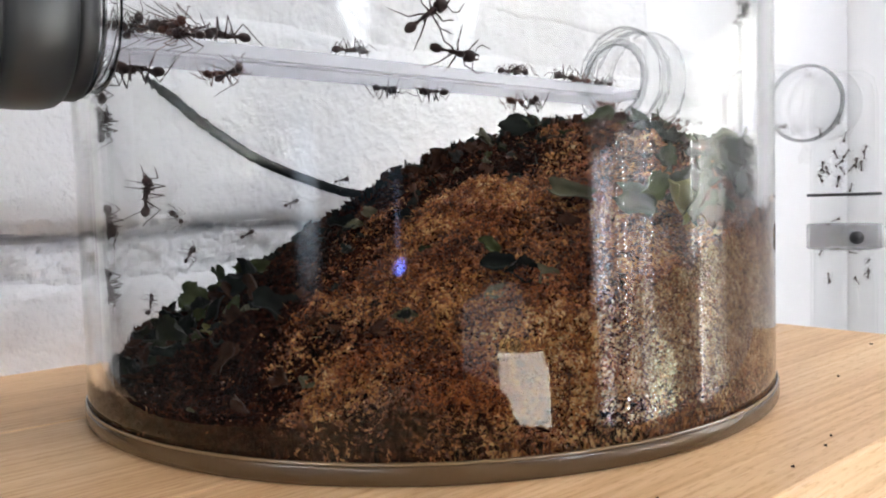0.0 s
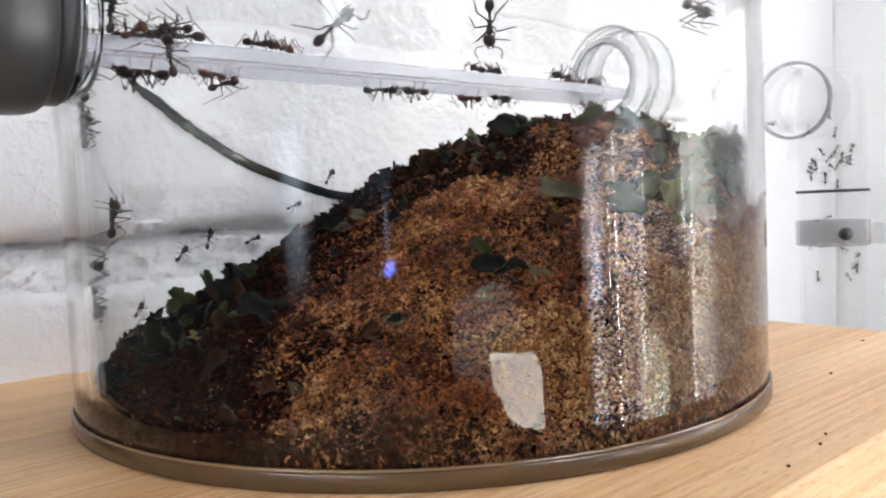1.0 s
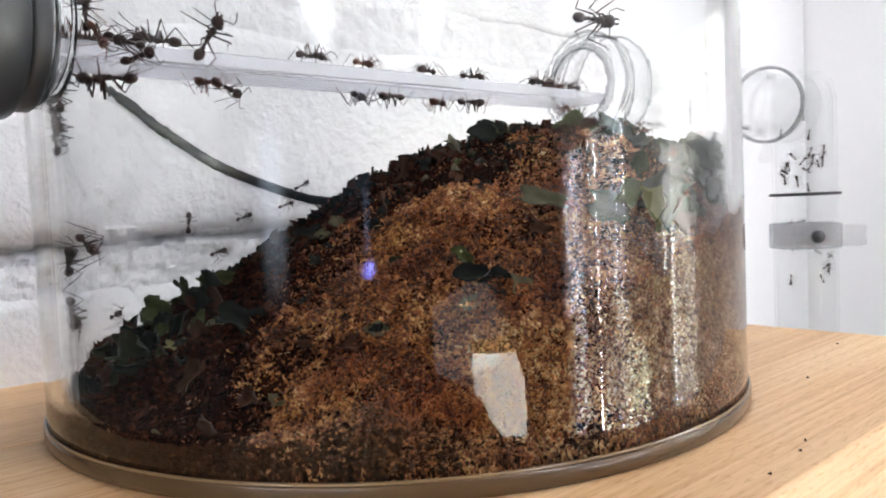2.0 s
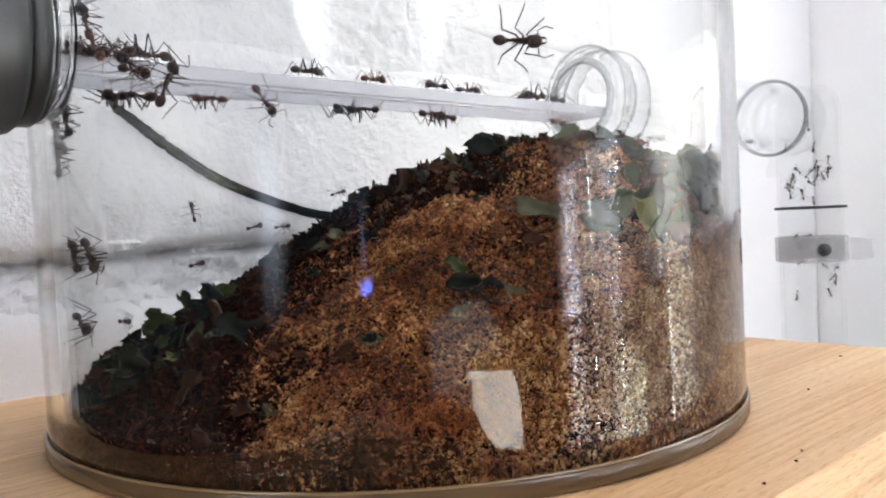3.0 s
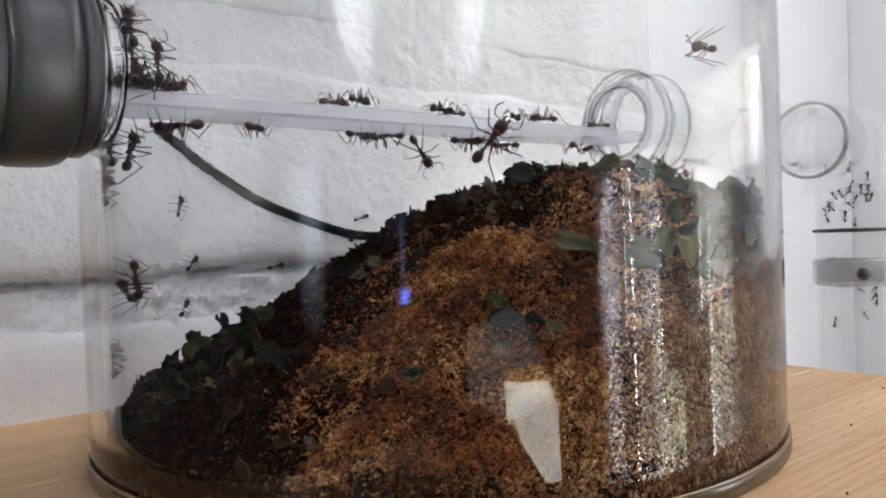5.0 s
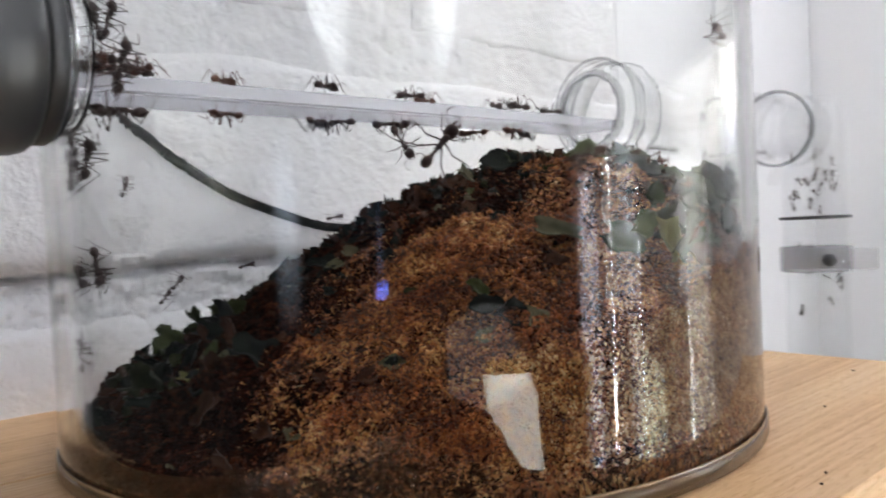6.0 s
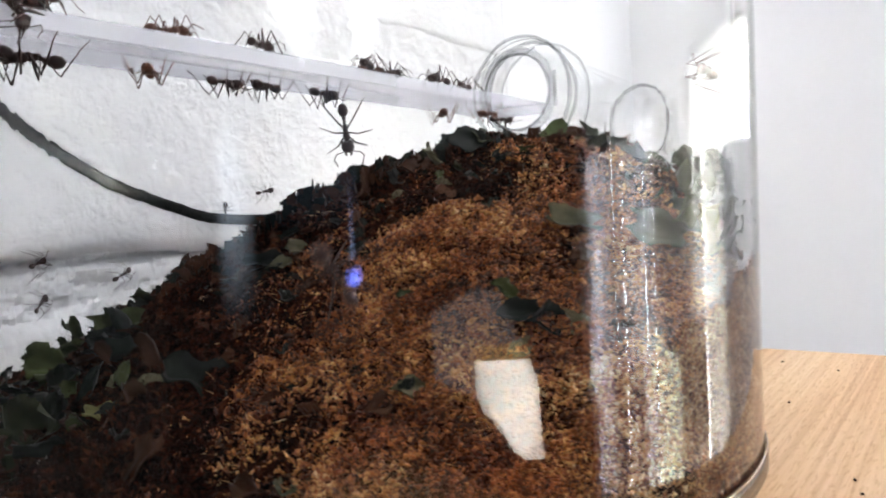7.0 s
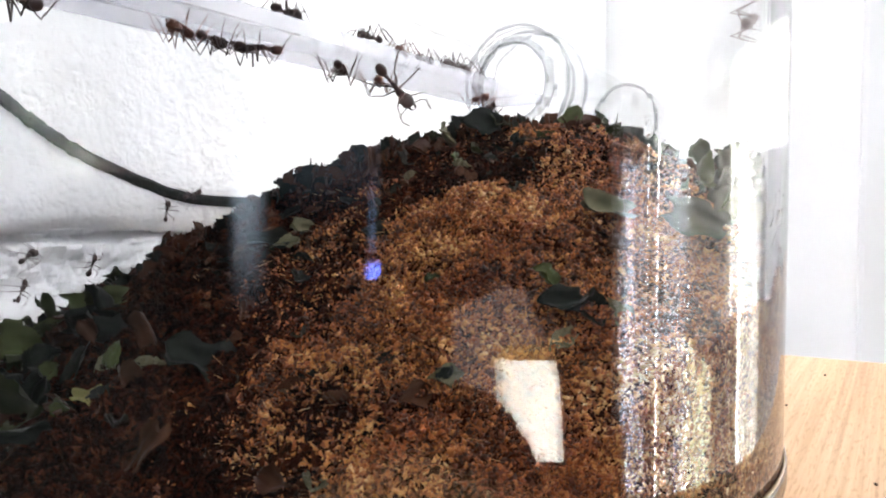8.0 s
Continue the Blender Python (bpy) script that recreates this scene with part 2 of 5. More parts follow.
def curtain_cloth(name, share):
    """White cloth that lets daylight through unevenly, for the streaky haze reflected in the tank."""
    m = mat(name, (0.8, 0.8, 0.8), 0.9)
    n, l, b = nodes(m)
    tr, mx = n.new("ShaderNodeBsdfTranslucent"), n.new("ShaderNodeMixShader")
    mx.inputs[0].default_value = 0.7
    l.new(b.outputs[0], mx.inputs[1])
    l.new(tr.outputs[0], mx.inputs[2])
    l.new(mx.outputs[0], n["Material Output"].inputs["Surface"])
    folds = noise_tex(n, l, 5.0, 4.0, (0.0, 2.4, 0.05))
    r = ramp(n, [(p, (share * c, share * c, share * c * 0.95)) for p, c in ((0.38, 0.006), (0.49, 0.028), (0.57, 0.07), (0.66, 0.13))])
    l.new(folds.outputs["Fac"], r.inputs[0])
    l.new(r.outputs[0], tr.inputs[0])
    return m


CURTAIN = curtain_cloth("white_curtain", 1.0)


def plain_cloth(name, through_):
    """Even white cloth; through_ is the daylight that it lets pass."""
    m = mat(name, (0.8, 0.8, 0.8), 0.9)
    n, l, b = nodes(m)
    tr, mx = n.new("ShaderNodeBsdfTranslucent"), n.new("ShaderNodeMixShader")
    tr.inputs[0].default_value = (*through_, 1)
    mx.inputs[0].default_value = 0.8
    l.new(b.outputs[0], mx.inputs[1])
    l.new(tr.outputs[0], mx.inputs[2])
    l.new(mx.outputs[0], n["Material Output"].inputs["Surface"])
    return m


# Made-up cloths, each as bright as one streak reflected in the tank.
SHEER = plain_cloth("sheer_white_curtain", (0.34, 0.35, 0.34))
BRIGHT_SHEER = plain_cloth("thin_bright_curtain", (0.09, 0.09, 0.086))
MISTY = plain_cloth("bluish_white_curtain", (0.050, 0.053, 0.062))
DENSE = plain_cloth("dense_white_curtain", (0.009, 0.0085, 0.008))
GREENISH = plain_cloth("pale_green_curtain", (0.060, 0.066, 0.054))
OUTDOORS = glow("daylight_outdoors", (1.0, 0.985, 0.965), DAYLIGHT)


def soft_pane(name, colour, strength, fades):
    """Glowing pane that fades along its own axes: (axis, dark end, bright end) each."""
    m = glow(name, colour, strength)
    n, l = m.node_tree.nodes, m.node_tree.links
    tc, sp = n.new("ShaderNodeTexCoord"), n.new("ShaderNodeSeparateXYZ")
    l.new(tc.outputs["Object"], sp.inputs[0])
    last = None
    for axis, dark, full in fades:
        mr = n.new("ShaderNodeMapRange")
        mr.interpolation_type = "SMOOTHSTEP"
        flip = dark > full
        for k, v in (("From Min", min(dark, full)), ("From Max", max(dark, full)), ("To Min", 1.0 if flip else 0.0), ("To Max", 0.0 if flip else 1.0)):
            mr.inputs[k].default_value = v
        l.new(sp.outputs[axis], mr.inputs["Value"])
        mu = n.new("ShaderNodeMath")
        mu.operation = "MULTIPLY"
        l.new(mr.outputs[0], mu.inputs[0])
        if last:
            l.new(last, mu.inputs[1])
        else:
            mu.inputs[1].default_value = strength
        last = mu.outputs[0]
    l.new(last, n["Emission"].inputs[1])
    return m


# The fades give the tapering reflections their soft sides.
FUNNEL_PANE = soft_pane("bright_funnel_glow", (0.90, 0.96, 1.0), FUNNEL_GLOW, [("Z", 0.50, 0.78), ("Y", -2.0, -1.5)])
HAZY_FUNNEL = soft_pane("hazy_funnel_glow", (0.90, 0.96, 1.0), 0.08 * FUNNEL_GLOW, [("Z", 0.72, 1.15), ("X", -1.72, -1.42), ("X", -0.85, -1.35)])
BLUE_PANE = soft_pane("daylight_blue_pane", (0.70, 0.83, 1.0), 1.35, [("Z", -0.33, 0.15), ("Z", 0.45, 0.2), ("Y", -0.92, -0.70), ("Y", -0.48, -0.62)])
VEIL_PANE = soft_pane("bluish_veil_glow", (0.60, 0.76, 1.0), 0.13, [("Z", -0.05, 0.25), ("Y", -0.80, -1.3)])
# Glow colours of a stand-in for a sunlit patch and its dimmer, amber edges.
PATCH_PANE = soft_pane("sunlit_patch_glow", (1.0, 0.96, 0.87), 5.0, [("X", -2.2, -0.5)])
AMBER_EDGE = glow("amber_edge_glow", (1.0, 0.62, 0.26), 0.8)
DIM_PANE = glow("dim_patch_glow", (0.95, 0.93, 0.95), 0.30)
WEST_FILL_PANE = glow("west_fill_glow", (1.0, 0.985, 1.0), WEST_FILL)
ROOF_FILL_PANE = glow("roof_fill_glow", (0.96, 0.97, 1.05), ROOF_FILL)
SIDE_FILL_PANE = glow("side_fill_glow", (0.96, 0.975, 1.06), SIDE_FILL)
SOUTH_FILL_PANE = glow("south_fill_glow", (0.96, 0.965, 1.06), SOUTH_FILL)
STRIP = soft_pane("blue_strip", (0.45, 0.6, 1.0), 0.9, [("Z", 0.50, 0.15), ("Y", -0.06, -0.01), ("Y", 0.06, 0.01)])
BLUE_LED = soft_pane("blue_indicator", (0.13, 0.22, 1.0), 9.0, [("Y", -0.17, -0.03), ("Y", 0.17, 0.03), ("Z", 0.055, 0.0), ("Z", -0.045, -0.01)])

# ---- mesh helpers ----


def link(name, bm, material, parent=None, label="", smooth=True):
    me = bpy.data.meshes.new(name)
    bm.to_mesh(me)
    bm.free()
    me.materials.append(material)
    if smooth:
        me.polygons.foreach_set("use_smooth", [True] * len(me.polygons))
    ob = new(name, me)
    if parent:
        ob.parent = parent
    if label:
        ob["label"] = label
    return ob


def part(name, bm, material, parent, label="", smooth=True):
    return link(name, bm, material, parent, label, smooth)


def shared(name, mesh, parent, m=None):
    ob = new(name, mesh)
    ob.parent = parent
    if m is not None:
        ob.matrix_basis = m
    return ob


def box(bm, x0, x1, y0, y1, z0, z1, bevel=0.0, segments=2):
    m = Matrix.LocRotScale(((x0 + x1) / 2, (y0 + y1) / 2, (z0 + z1) / 2), None, (x1 - x0, y1 - y0, z1 - z0))
    made = bmesh.ops.create_cube(bm, size=1, matrix=m)["verts"]
    if bevel:
        edges = {e for v in made for e in v.link_edges}
        bmesh.ops.bevel(bm, geom=list(edges), offset=bevel, segments=segments, affect="EDGES", profile=0.5)
    return bm


def boxed(*a, **k):
    return box(bmesh.new(), *a, **k)


def lathe(profile, steps=64, closed=True):
    """Turn (radius, height) pairs about z; closed joins the last pair to the first."""
    bm = bmesh.new()
    rings = []
    for i in range(steps):
        a = 2 * math.pi * i / steps
        rings.append([bm.verts.new((r * math.cos(a), r * math.sin(a), h)) for r, h in profile])
    count = len(profile)
    for i in range(steps):
        p, q = rings[i], rings[(i + 1) % steps]
        for j in range(count if closed else count - 1):
            k = (j + 1) % count
            bm.faces.new((p[j], q[j], q[k], p[k]))
    bmesh.ops.recalc_face_normals(bm, faces=bm.faces)
    return bm


def tube(bm, points, radii, sides=6):
    pts = [Vector(p) for p in points]
    rings = []
    for i, p in enumerate(pts):
        way = (pts[min(i + 1, len(pts) - 1)] - pts[max(i - 1, 0)]).normalized()
        side = way.orthogonal().normalized() if i == 0 else (side - way * side.dot(way)).normalized()
        up = way.cross(side)
        rings.append([bm.verts.new(p + radii[i] * (math.cos(2 * math.pi * k / sides) * side + math.sin(2 * math.pi * k / sides) * up))
                      for k in range(sides)])
    for a, b in zip(rings, rings[1:]):
        for k in range(sides):
            bm.faces.new((a[k], a[(k + 1) % sides], b[(k + 1) % sides], b[k]))
    bm.faces.new(rings[0][::-1])
    bm.faces.new(rings[-1])
    return bm


def blob(bm, centre, radii, u=12, v=8, turn=0.0):
    m = Matrix.Translation(centre) @ Matrix.Rotation(radians(turn), 4, "Y") @ Matrix.Diagonal((*radii, 1))
    return bmesh.ops.create_uvsphere(bm, u_segments=u, v_segments=v, radius=1, matrix=m)["verts"]


PLAN = pose(0, 0, 0, 0, 0, TURN)
ALONG = pose(0, 0, PORT_Z, 0, 90, TURN)      # lathe axis laid along the shelf through both ports


def local(s, d, z):
    return PLAN @ Vector((s, d, z))


# ---- the room ----
BRICK_Y, END_X = 0.088, 0.45


def setting(name, bm, material, label, smooth=False):
    ob = link(name, bm, material, None, "", smooth)
    ob.matrix_basis = PLAN
    return tagged(ob, label, name.split("_")[0], kind="structure")


setting("floor", boxed(-2.6, 1.9, -3.1, 0.3, -1.2, -1.1), ROOM_FLOOR, "brown wooden floor boards of the room")
setting("ceiling", boxed(-2.6, 1.9, -3.1, 0.3, 1.45, 1.60), CEILING, "plain white painted ceiling")

# end wall with the wide curtained opening
bm = bmesh.new()
box(bm, END_X, END_X + 0.1, -0.13, 0.28, -1.1, 1.46)
box(bm, END_X, END_X + 0.1, -3.1, -2.62, -1.1, 1.46)
box(bm, END_X, END_X + 0.1, -2.62, -0.13, 0.180, 1.46)
setting("wall_east", bm, PLASTER, "smooth white plastered end wall beside the shelf")

# far walls with their openings
bm = bmesh.new()
box(bm, -2.6, END_X, -3.1, -3.0, -1.1, 1.46)
setting("wall_south", bm, ROOM_WALL, "plain painted wall across the room")
bm = bmesh.new()
box(bm, -2.6, -2.5, -3.0, 0.3, -1.1, 1.46)
setting("wall_west", bm, ROOM_WALL, "plain painted wall at the far end")


def brick_mesh(seed, length, high):
    """A hand-worn brick face in fourteen by six cells, with a wavering outline and rounded arrises."""
    rng = random.Random(seed)
    nx, nz = 26, 12
    bm = bmesh.new()
    grid = []
    for i in range(nx + 1):
        col = []
        for k in range(nz + 1):
            u = (i - 2) / (nx - 4) * 0.94 + 0.03 if 2 <= i <= nx - 2 else {0: 0.0, 1: 0.011, nx - 1: 0.989, nx: 1.0}[i]
            w = (k - 2) / (nz - 4) * 0.86 + 0.07 if 2 <= k <= nz - 2 else {0: 0.0, 1: 0.028, nz - 1: 0.972, nz: 1.0}[k]
            edge = min(u * length, (1 - u) * length, w * high, (1 - w) * high)
            dx = 0.0016 * noise.noise((seed * 3.1, w * 3.0, i * 0.0)) if i in (0, 1, nx - 1, nx) else 0
            dz = 0.0022 * noise.noise((seed * 7.7 + (5 if k else 0), u * 7.0, 0.3)) + 0.0010 * noise.noise((seed * 2.2 + k, u * 21.0, 0.9)) if k in (0, 1, nz - 1, nz) else 0
            out = 0.0012 * noise.noise((seed + u * 4.0, w * 2.0, 0.2)) + 0.0006 * noise.noise((seed + u * 16.0, w * 7.0, 2.2))
            back = 0.0032 if i in (0, nx) or k in (0, nz) else (0.0008 if edge < 0.003 else 0.0)
            col.append(bm.verts.new((u * length + dx, -0.0035 + back + out, w * high + dz)))
        grid.append(col)
    for i in range(nx):
        for k in range(nz):
            bm.faces.new((grid[i][k], grid[i + 1][k], grid[i + 1][k + 1], grid[i][k + 1]))
    rim = [e for e in bm.edges if e.is_boundary]
    made = bmesh.ops.extrude_edge_only(bm, edges=rim)["geom"]
    for v in made:
        if isinstance(v, bmesh.types.BMVert):
            v.co.y = 0.02
    bmesh.ops.recalc_face_normals(bm, faces=bm.faces)
    me = bpy.data.meshes.new("brick")
    bm.to_mesh(me)
    bm.free()
    me.materials.append(PAINTED_BRICK)
    me.polygons.foreach_set("use_smooth", [True] * len(me.polygons))
    return me


def brick_wall():
    bm = bmesh.new()
    box(bm, -0.118, END_X + 0.1, BRICK_Y + 0.0065, BRICK_Y + 0.2, -1.1, 1.46)
    # nearby bed joints are uneven, so the mortar there is a finer sheet
    nx, nz = 360, 170

    # a dark crack runs under the bricks just over the shelf; joints higher up are filled nearly flush
    def bed(x, z):
        crack = abs(z - 0.0370 - 0.0026 * noise.noise((x * 30, 0.0, 5.0)) - 0.0006 * noise.noise((x * 240, 0.0, 8.0)))
        wide = 0.0021 + 0.0014 * noise.noise((x * 45, 3.0, 0.0))
        groove = 0.0055 * max(0.0, 1.0 - crack / max(0.0006, wide))
        u = min(1.0, max(0.0, (z - 0.042) / 0.012))
        return 0.0006 - 0.0033 * u * u * (3 - 2 * u) + groove

    def mortar_at(i, k):
        x, z = -0.118 + 0.40 * i / nx, -0.015 + 0.17 * k / nz
        rough = 2.3 if z < 0.042 else 0.25
        lump = 0.0016 * noise.noise((x * 70, z * 130, 0.0)) + 0.0008 * noise.noise((x * 260, z * 300, 4.0)) + 0.0004 * noise.noise((x * 600, z * 600, 9.0))
        return (x, BRICK_Y + bed(x, z) + rough * lump, z)
    grid = [[bm.verts.new(mortar_at(i, k)) for k in range(nz + 1)] for i in range(nx + 1)]
    for i in range(nx):
        for k in range(nz):
            bm.faces.new((grid[i][k], grid[i + 1][k], grid[i + 1][k + 1], grid[i][k + 1]))
    wall = setting("wall_north", bm, MORTAR, "white painted brick wall with thick uneven mortar joints")
    kinds = [brick_mesh(11 + i, 0.215, 0.0655) for i in range(6)]
    for row in range(-3, 9):
        z = 0.0385 + row * 0.0805
        shift = -0.041 + 0.006 if row % 2 == 0 else -0.041 + 0.006 + 0.1125
        for col in range(-1, 2):
            x = shift + col * 0.2255
            if x + 0.215 > END_X or x < -0.32:
                continue
            shared("brick", kinds[(row * 5 + col * 3) % 6], wall, pose(x, BRICK_Y, z))
    return wall


brick_wall()
setting("wall_corner", boxed(0.225, END_X, BRICK_Y - 0.0040, BRICK_Y + 0.01, -1.1, 1.46, bevel=0.003), PLASTER, "smooth white plaster strip beside the bricks")
setting("wall_beyond", boxed(-2.6, -0.12, BRICK_Y - 0.006, BRICK_Y + 0.2, -1.1, 1.46), ROOM_WALL, "plain dark painted wall beyond the bricks")


def window_east():
    frame_ = setting("window_1", boxed(END_X - 0.02, END_X + 0.06, -0.13, -0.072, -1.1, 0.24, bevel=0.004), TRIM,
                     "tall white framed window hung with thin white curtains", smooth=False)
    part("window_frame", boxed(END_X - 0.012, END_X + 0.06, -2.62, -0.13, 0.166, 0.21, bevel=0.004), TRIM, frame_, smooth=False)
    part("window_sill", boxed(END_X - 0.02, END_X + 0.06, -2.62, -0.13, -1.1, -1.04, bevel=0.004), TRIM, frame_, smooth=False)
    # unseen panel added to cut the low glare reflected over the leaves
    part("window_panel", boxed(END_X - 0.004, END_X + 0.05, -0.33, -0.131, -1.04, 0.085, bevel=0.003), TRIM, frame_, smooth=False)
    for y in (-0.30, -0.66, -1.12, -1.62, -2.1):
        part("mullion", boxed(END_X + 0.035, END_X + 0.06, y - 0.018, y - 0.004, -1.04, 0.166, bevel=0.002), TRIM, frame_, smooth=False)


def curtain(y0, y1, seed, cloth, z0=-1.03, z1=0.172):
    bm = bmesh.new()
    n = 60
    cols = []
    for i in range(n + 1):
        u = i / n
        y = y0 + (y1 - y0) * u
        x = END_X + 0.02 + 0.003 * math.sin(y * 90 + seed) + 0.0015 * math.sin(y * 230 + seed * 2)
        cols.append([bm.verts.new((x, y, z)) for z in (z0, z0 + 0.4 * (z1 - z0), z0 + 0.7 * (z1 - z0), z1)])
    for a, b in zip(cols, cols[1:]):
        for k in range(3):
            bm.faces.new((a[k], a[k + 1], b[k + 1], b[k]))
    ob = link("curtain", bm, cloth)
    ob.matrix_basis = PLAN
    return tagged(ob, "made-up curtain strip giving one streak reflected in the tank", "curtain", group="curtains in the window")


window_east()
# strips placed and picked by the streaks they reflect in the tank wall
for i, (a, b, cloth) in enumerate(((-0.189, -0.480, CURTAIN), (-0.479, -0.491, SHEER), (-0.490, -0.690, DENSE), (-0.930, -0.963, DENSE), (-0.962, -0.977, SHEER),
                                   (-0.976, -1.100, MISTY), (-1.099, -1.160, DENSE), (-1.159, -1.400, CURTAIN), (-1.399, -1.450, BRIGHT_SHEER),
                                   (-1.449, -1.800, DENSE), (-1.799, -2.62, MISTY))):
    curtain(a, b, i * 1.7, cloth)
curtain(-0.131, -0.190, 5.2, BRIGHT_SHEER, 0.112, 0.172)
curtain(-0.131, -0.190, 5.2, MISTY, -1.03, 0.113)
curtain(-0.689, -0.931, 3.1, DENSE, -0.135, 0.172)
curtain(-0.689, -0.931, 3.1, GREENISH, -1.03, -0.134)
backdrop = setting("backdrop", boxed(END_X + 0.5, END_X + 0.52, -3.6, 0.6, -1.1, 1.46), OUTDOORS, "bright pale daylight outside the window")


def far_pane(name, corners, material, wall, label, proud=0.02):
    """A glowing slab added on a far wall: corners as (along, height); wall 'south' or 'west'."""
    bm = bmesh.new()
    def place(a, h, off):
        return (a, -3.0 + off, h) if wall == "south" else (-2.5 + off, a, h)
    fr = [bm.verts.new(place(a, h, proud)) for a, h in corners]
    bk = [bm.verts.new(place(a, h, 0.004)) for a, h in corners]
    bm.faces.new(fr)
    bm.faces.new(bk[::-1])
    for i in range(len(fr)):
        j = (i + 1) % len(fr)
        bm.faces.new((fr[i], bk[i], bk[j], fr[j]))
    bmesh.ops.recalc_face_normals(bm, faces=bm.faces)
    return setting(name, bm, material, label)


def glance(az, el, wall):
    """Where the wall is met from the front of the tank by a way of that azimuth and elevation."""
    a = radians(az - TURN)
    c, s_ = math.cos(a), math.sin(a)
    x, y, z = 0.0, -0.078, 0.04
    k = (-3.0 - y) / s_ if wall == "south" else (-2.5 - x) / c
    return ((x + k * c) if wall == "south" else (y + k * s_), z + k * math.tan(radians(el)))


# glowing shapes set where their reflections fall on the tank wall
far_pane("window_2", [glance(a, e, "west") for a, e in ((-109.3, 10.4), (-104, 14.5), (-101, 19), (-100, 21), (-121, 21), (-119.5, 19), (-116, 14.5))], FUNNEL_PANE, "west",
         "tapering glowing shape added for a bright reflection in the tank")
far_pane("window_3", [glance(a, e, "south") for a, e in ((-78, 11.5), (-72, 14.5), (-67, 18), (-66, 21), (-81.5, 21), (-81, 18), (-80, 15))], HAZY_FUNNEL, "south",
         "tapering glowing shape added for a bright reflection in the tank")
# added fill pane, too high to be reflected; lights the tank from the front
far_pane("window_6", [(-0.1, 1.13), (0.44, 1.13), (0.44, 1.43), (-0.1, 1.43)], SOUTH_FILL_PANE, "south", "unseen fill pane added high on the south wall")
# added fill pane that brightens the plastered end wall opposite
far_pane("window_7", [(-0.03, 1.08), (-0.70, 1.08), (-0.70, 1.42), (-0.03, 1.42)], WEST_FILL_PANE, "west", "unseen fill pane added high on the west wall")
# glowing pane added overhead to lift the shelf, right side most
setting("window_11", boxed(0.02, 0.44, -1.25, -0.70, 1.435, 1.452), ROOF_FILL_PANE, "unseen fill pane added in the white ceiling")
# added near fill pane, so brightness falls off from right to left
setting("window_10", boxed(END_X - 0.012, END_X + 0.02, -0.32, -0.11, 0.29, 0.47), SIDE_FILL_PANE, "unseen fill pane added high on the east wall")
# glowing shapes stand in for a sunlit patch reflected in the tank
far_pane("door_1", [glance(a, e, "south") for a, e in ((-71.5, -11.2), (-59, -11.2), (-56.6, -13.2), (-56, -18.5), (-61, -18.5), (-71.3, -14.0))], PATCH_PANE,
         "south", "glowing shape standing in for a sunlit patch reflected in the tank")
far_pane("window_4", [glance(a, e, "south") for a, e in ((-82, -7.7), (-82, -12.5), (-71.6, -14), (-71.7, -11.0), (-59.3, -11.0), (-65.5, -6.3), (-71, -6.0))],
         DIM_PANE, "south", "dim glowing shape added above the bright patch")
far_pane("window_9", [glance(a, e, "south") for a, e in ((-71.2, -11.3), (-58.6, -11.3), (-59.6, -10.1), (-71.2, -10.3))], AMBER_EDGE,
         "south", "narrow glowing strip added as the bright patch's amber edge", 0.027)
far_pane("window_5", [glance(a, e, "west") for a, e in ((-131, -8), (-123, -8), (-122.5, 9), (-130.5, 9))], BLUE_PANE, "west",
         "narrow window showing pale blue sky")
# added dim glow, there only for the bluish veil it reflects
far_pane("window_8", [glance(a, e, "west") for a, e in ((-121, -1), (-98.5, -1), (-98.5, 9), (-121, 9))], VEIL_PANE, "west",
         "dim bluish glowing shape added for a faint veil on the tank")


def indicator():
    a = radians(-100 - TURN)
    k = -2.44 / math.cos(a)
    root = new("indicator_lamp")
    root.matrix_basis = PLAN @ pose(-2.44, -0.078 + k * math.sin(a), 0.037 + k * math.tan(radians(-4.7)))
    tagged(root, "small blue indicator lamp in a dark holder on the wall", "lamp")
    bm = bmesh.new()
    blob(bm, (0, 0, 0.005), (0.02, 0.165, 0.048), 16, 10)
    part("lens", bm, BLUE_LED, root, "glowing blue lens")
    part("light_strip", boxed(-0.03, -0.02, -0.055, 0.055, 0.075, 0.50, bevel=0.003), STRIP, root, "faintly lit bluish strip")
    part("holder", boxed(-0.056, -0.012, -0.18, 0.18, -0.06, 0.07, bevel=0.008), GASKET, root)


indicator()

# ---- the shelf ----


def shelf():
    root = new("shelf")
    root.matrix_basis = PLAN
    tagged(root, "beech wood shelf board fixed along the brick wall", "shelf", kind="structure")
    y = -0.0995
    for w in (0.062, 0.060, 0.0648):
        part("stave", boxed(-0.1035, 0.124, y, y + w, -0.038, 0.0, bevel=0.0006, segments=1), BEECH, root, smooth=False)
        y += w
    return root


shelf()


def crumbs_on_shelf():
    rng = random.Random(5)
    spots = [(0.0559, -0.0775), (0.0658, -0.0679), (0.0692, -0.0627), (0.1213, 0.0165), (0.1257, 0.0009), (0.0935, -0.019), (0.031, -0.0885)]
    for x, y in spots:
        bm = bmesh.new()
        for k in range(3):
            blob(bm, (0.0004 * rng.uniform(-1, 1), 0.0004 * rng.uniform(-1, 1), 0.0003), (0.0005 * rng.uniform(0.5, 1.2), 0.0003, 0.0003), 6, 4, rng.uniform(0, 90))
        ob = link("crumb", bm, DEBRIS)
        ob.matrix_basis = pose(x, y, 0.0, 0, 0, rng.uniform(0, 360)) @ Matrix.Scale(0.62, 4)
        tagged(ob, "tiny dark brown crumb lying on the shelf", "crumb", group="crumbs on the shelf")


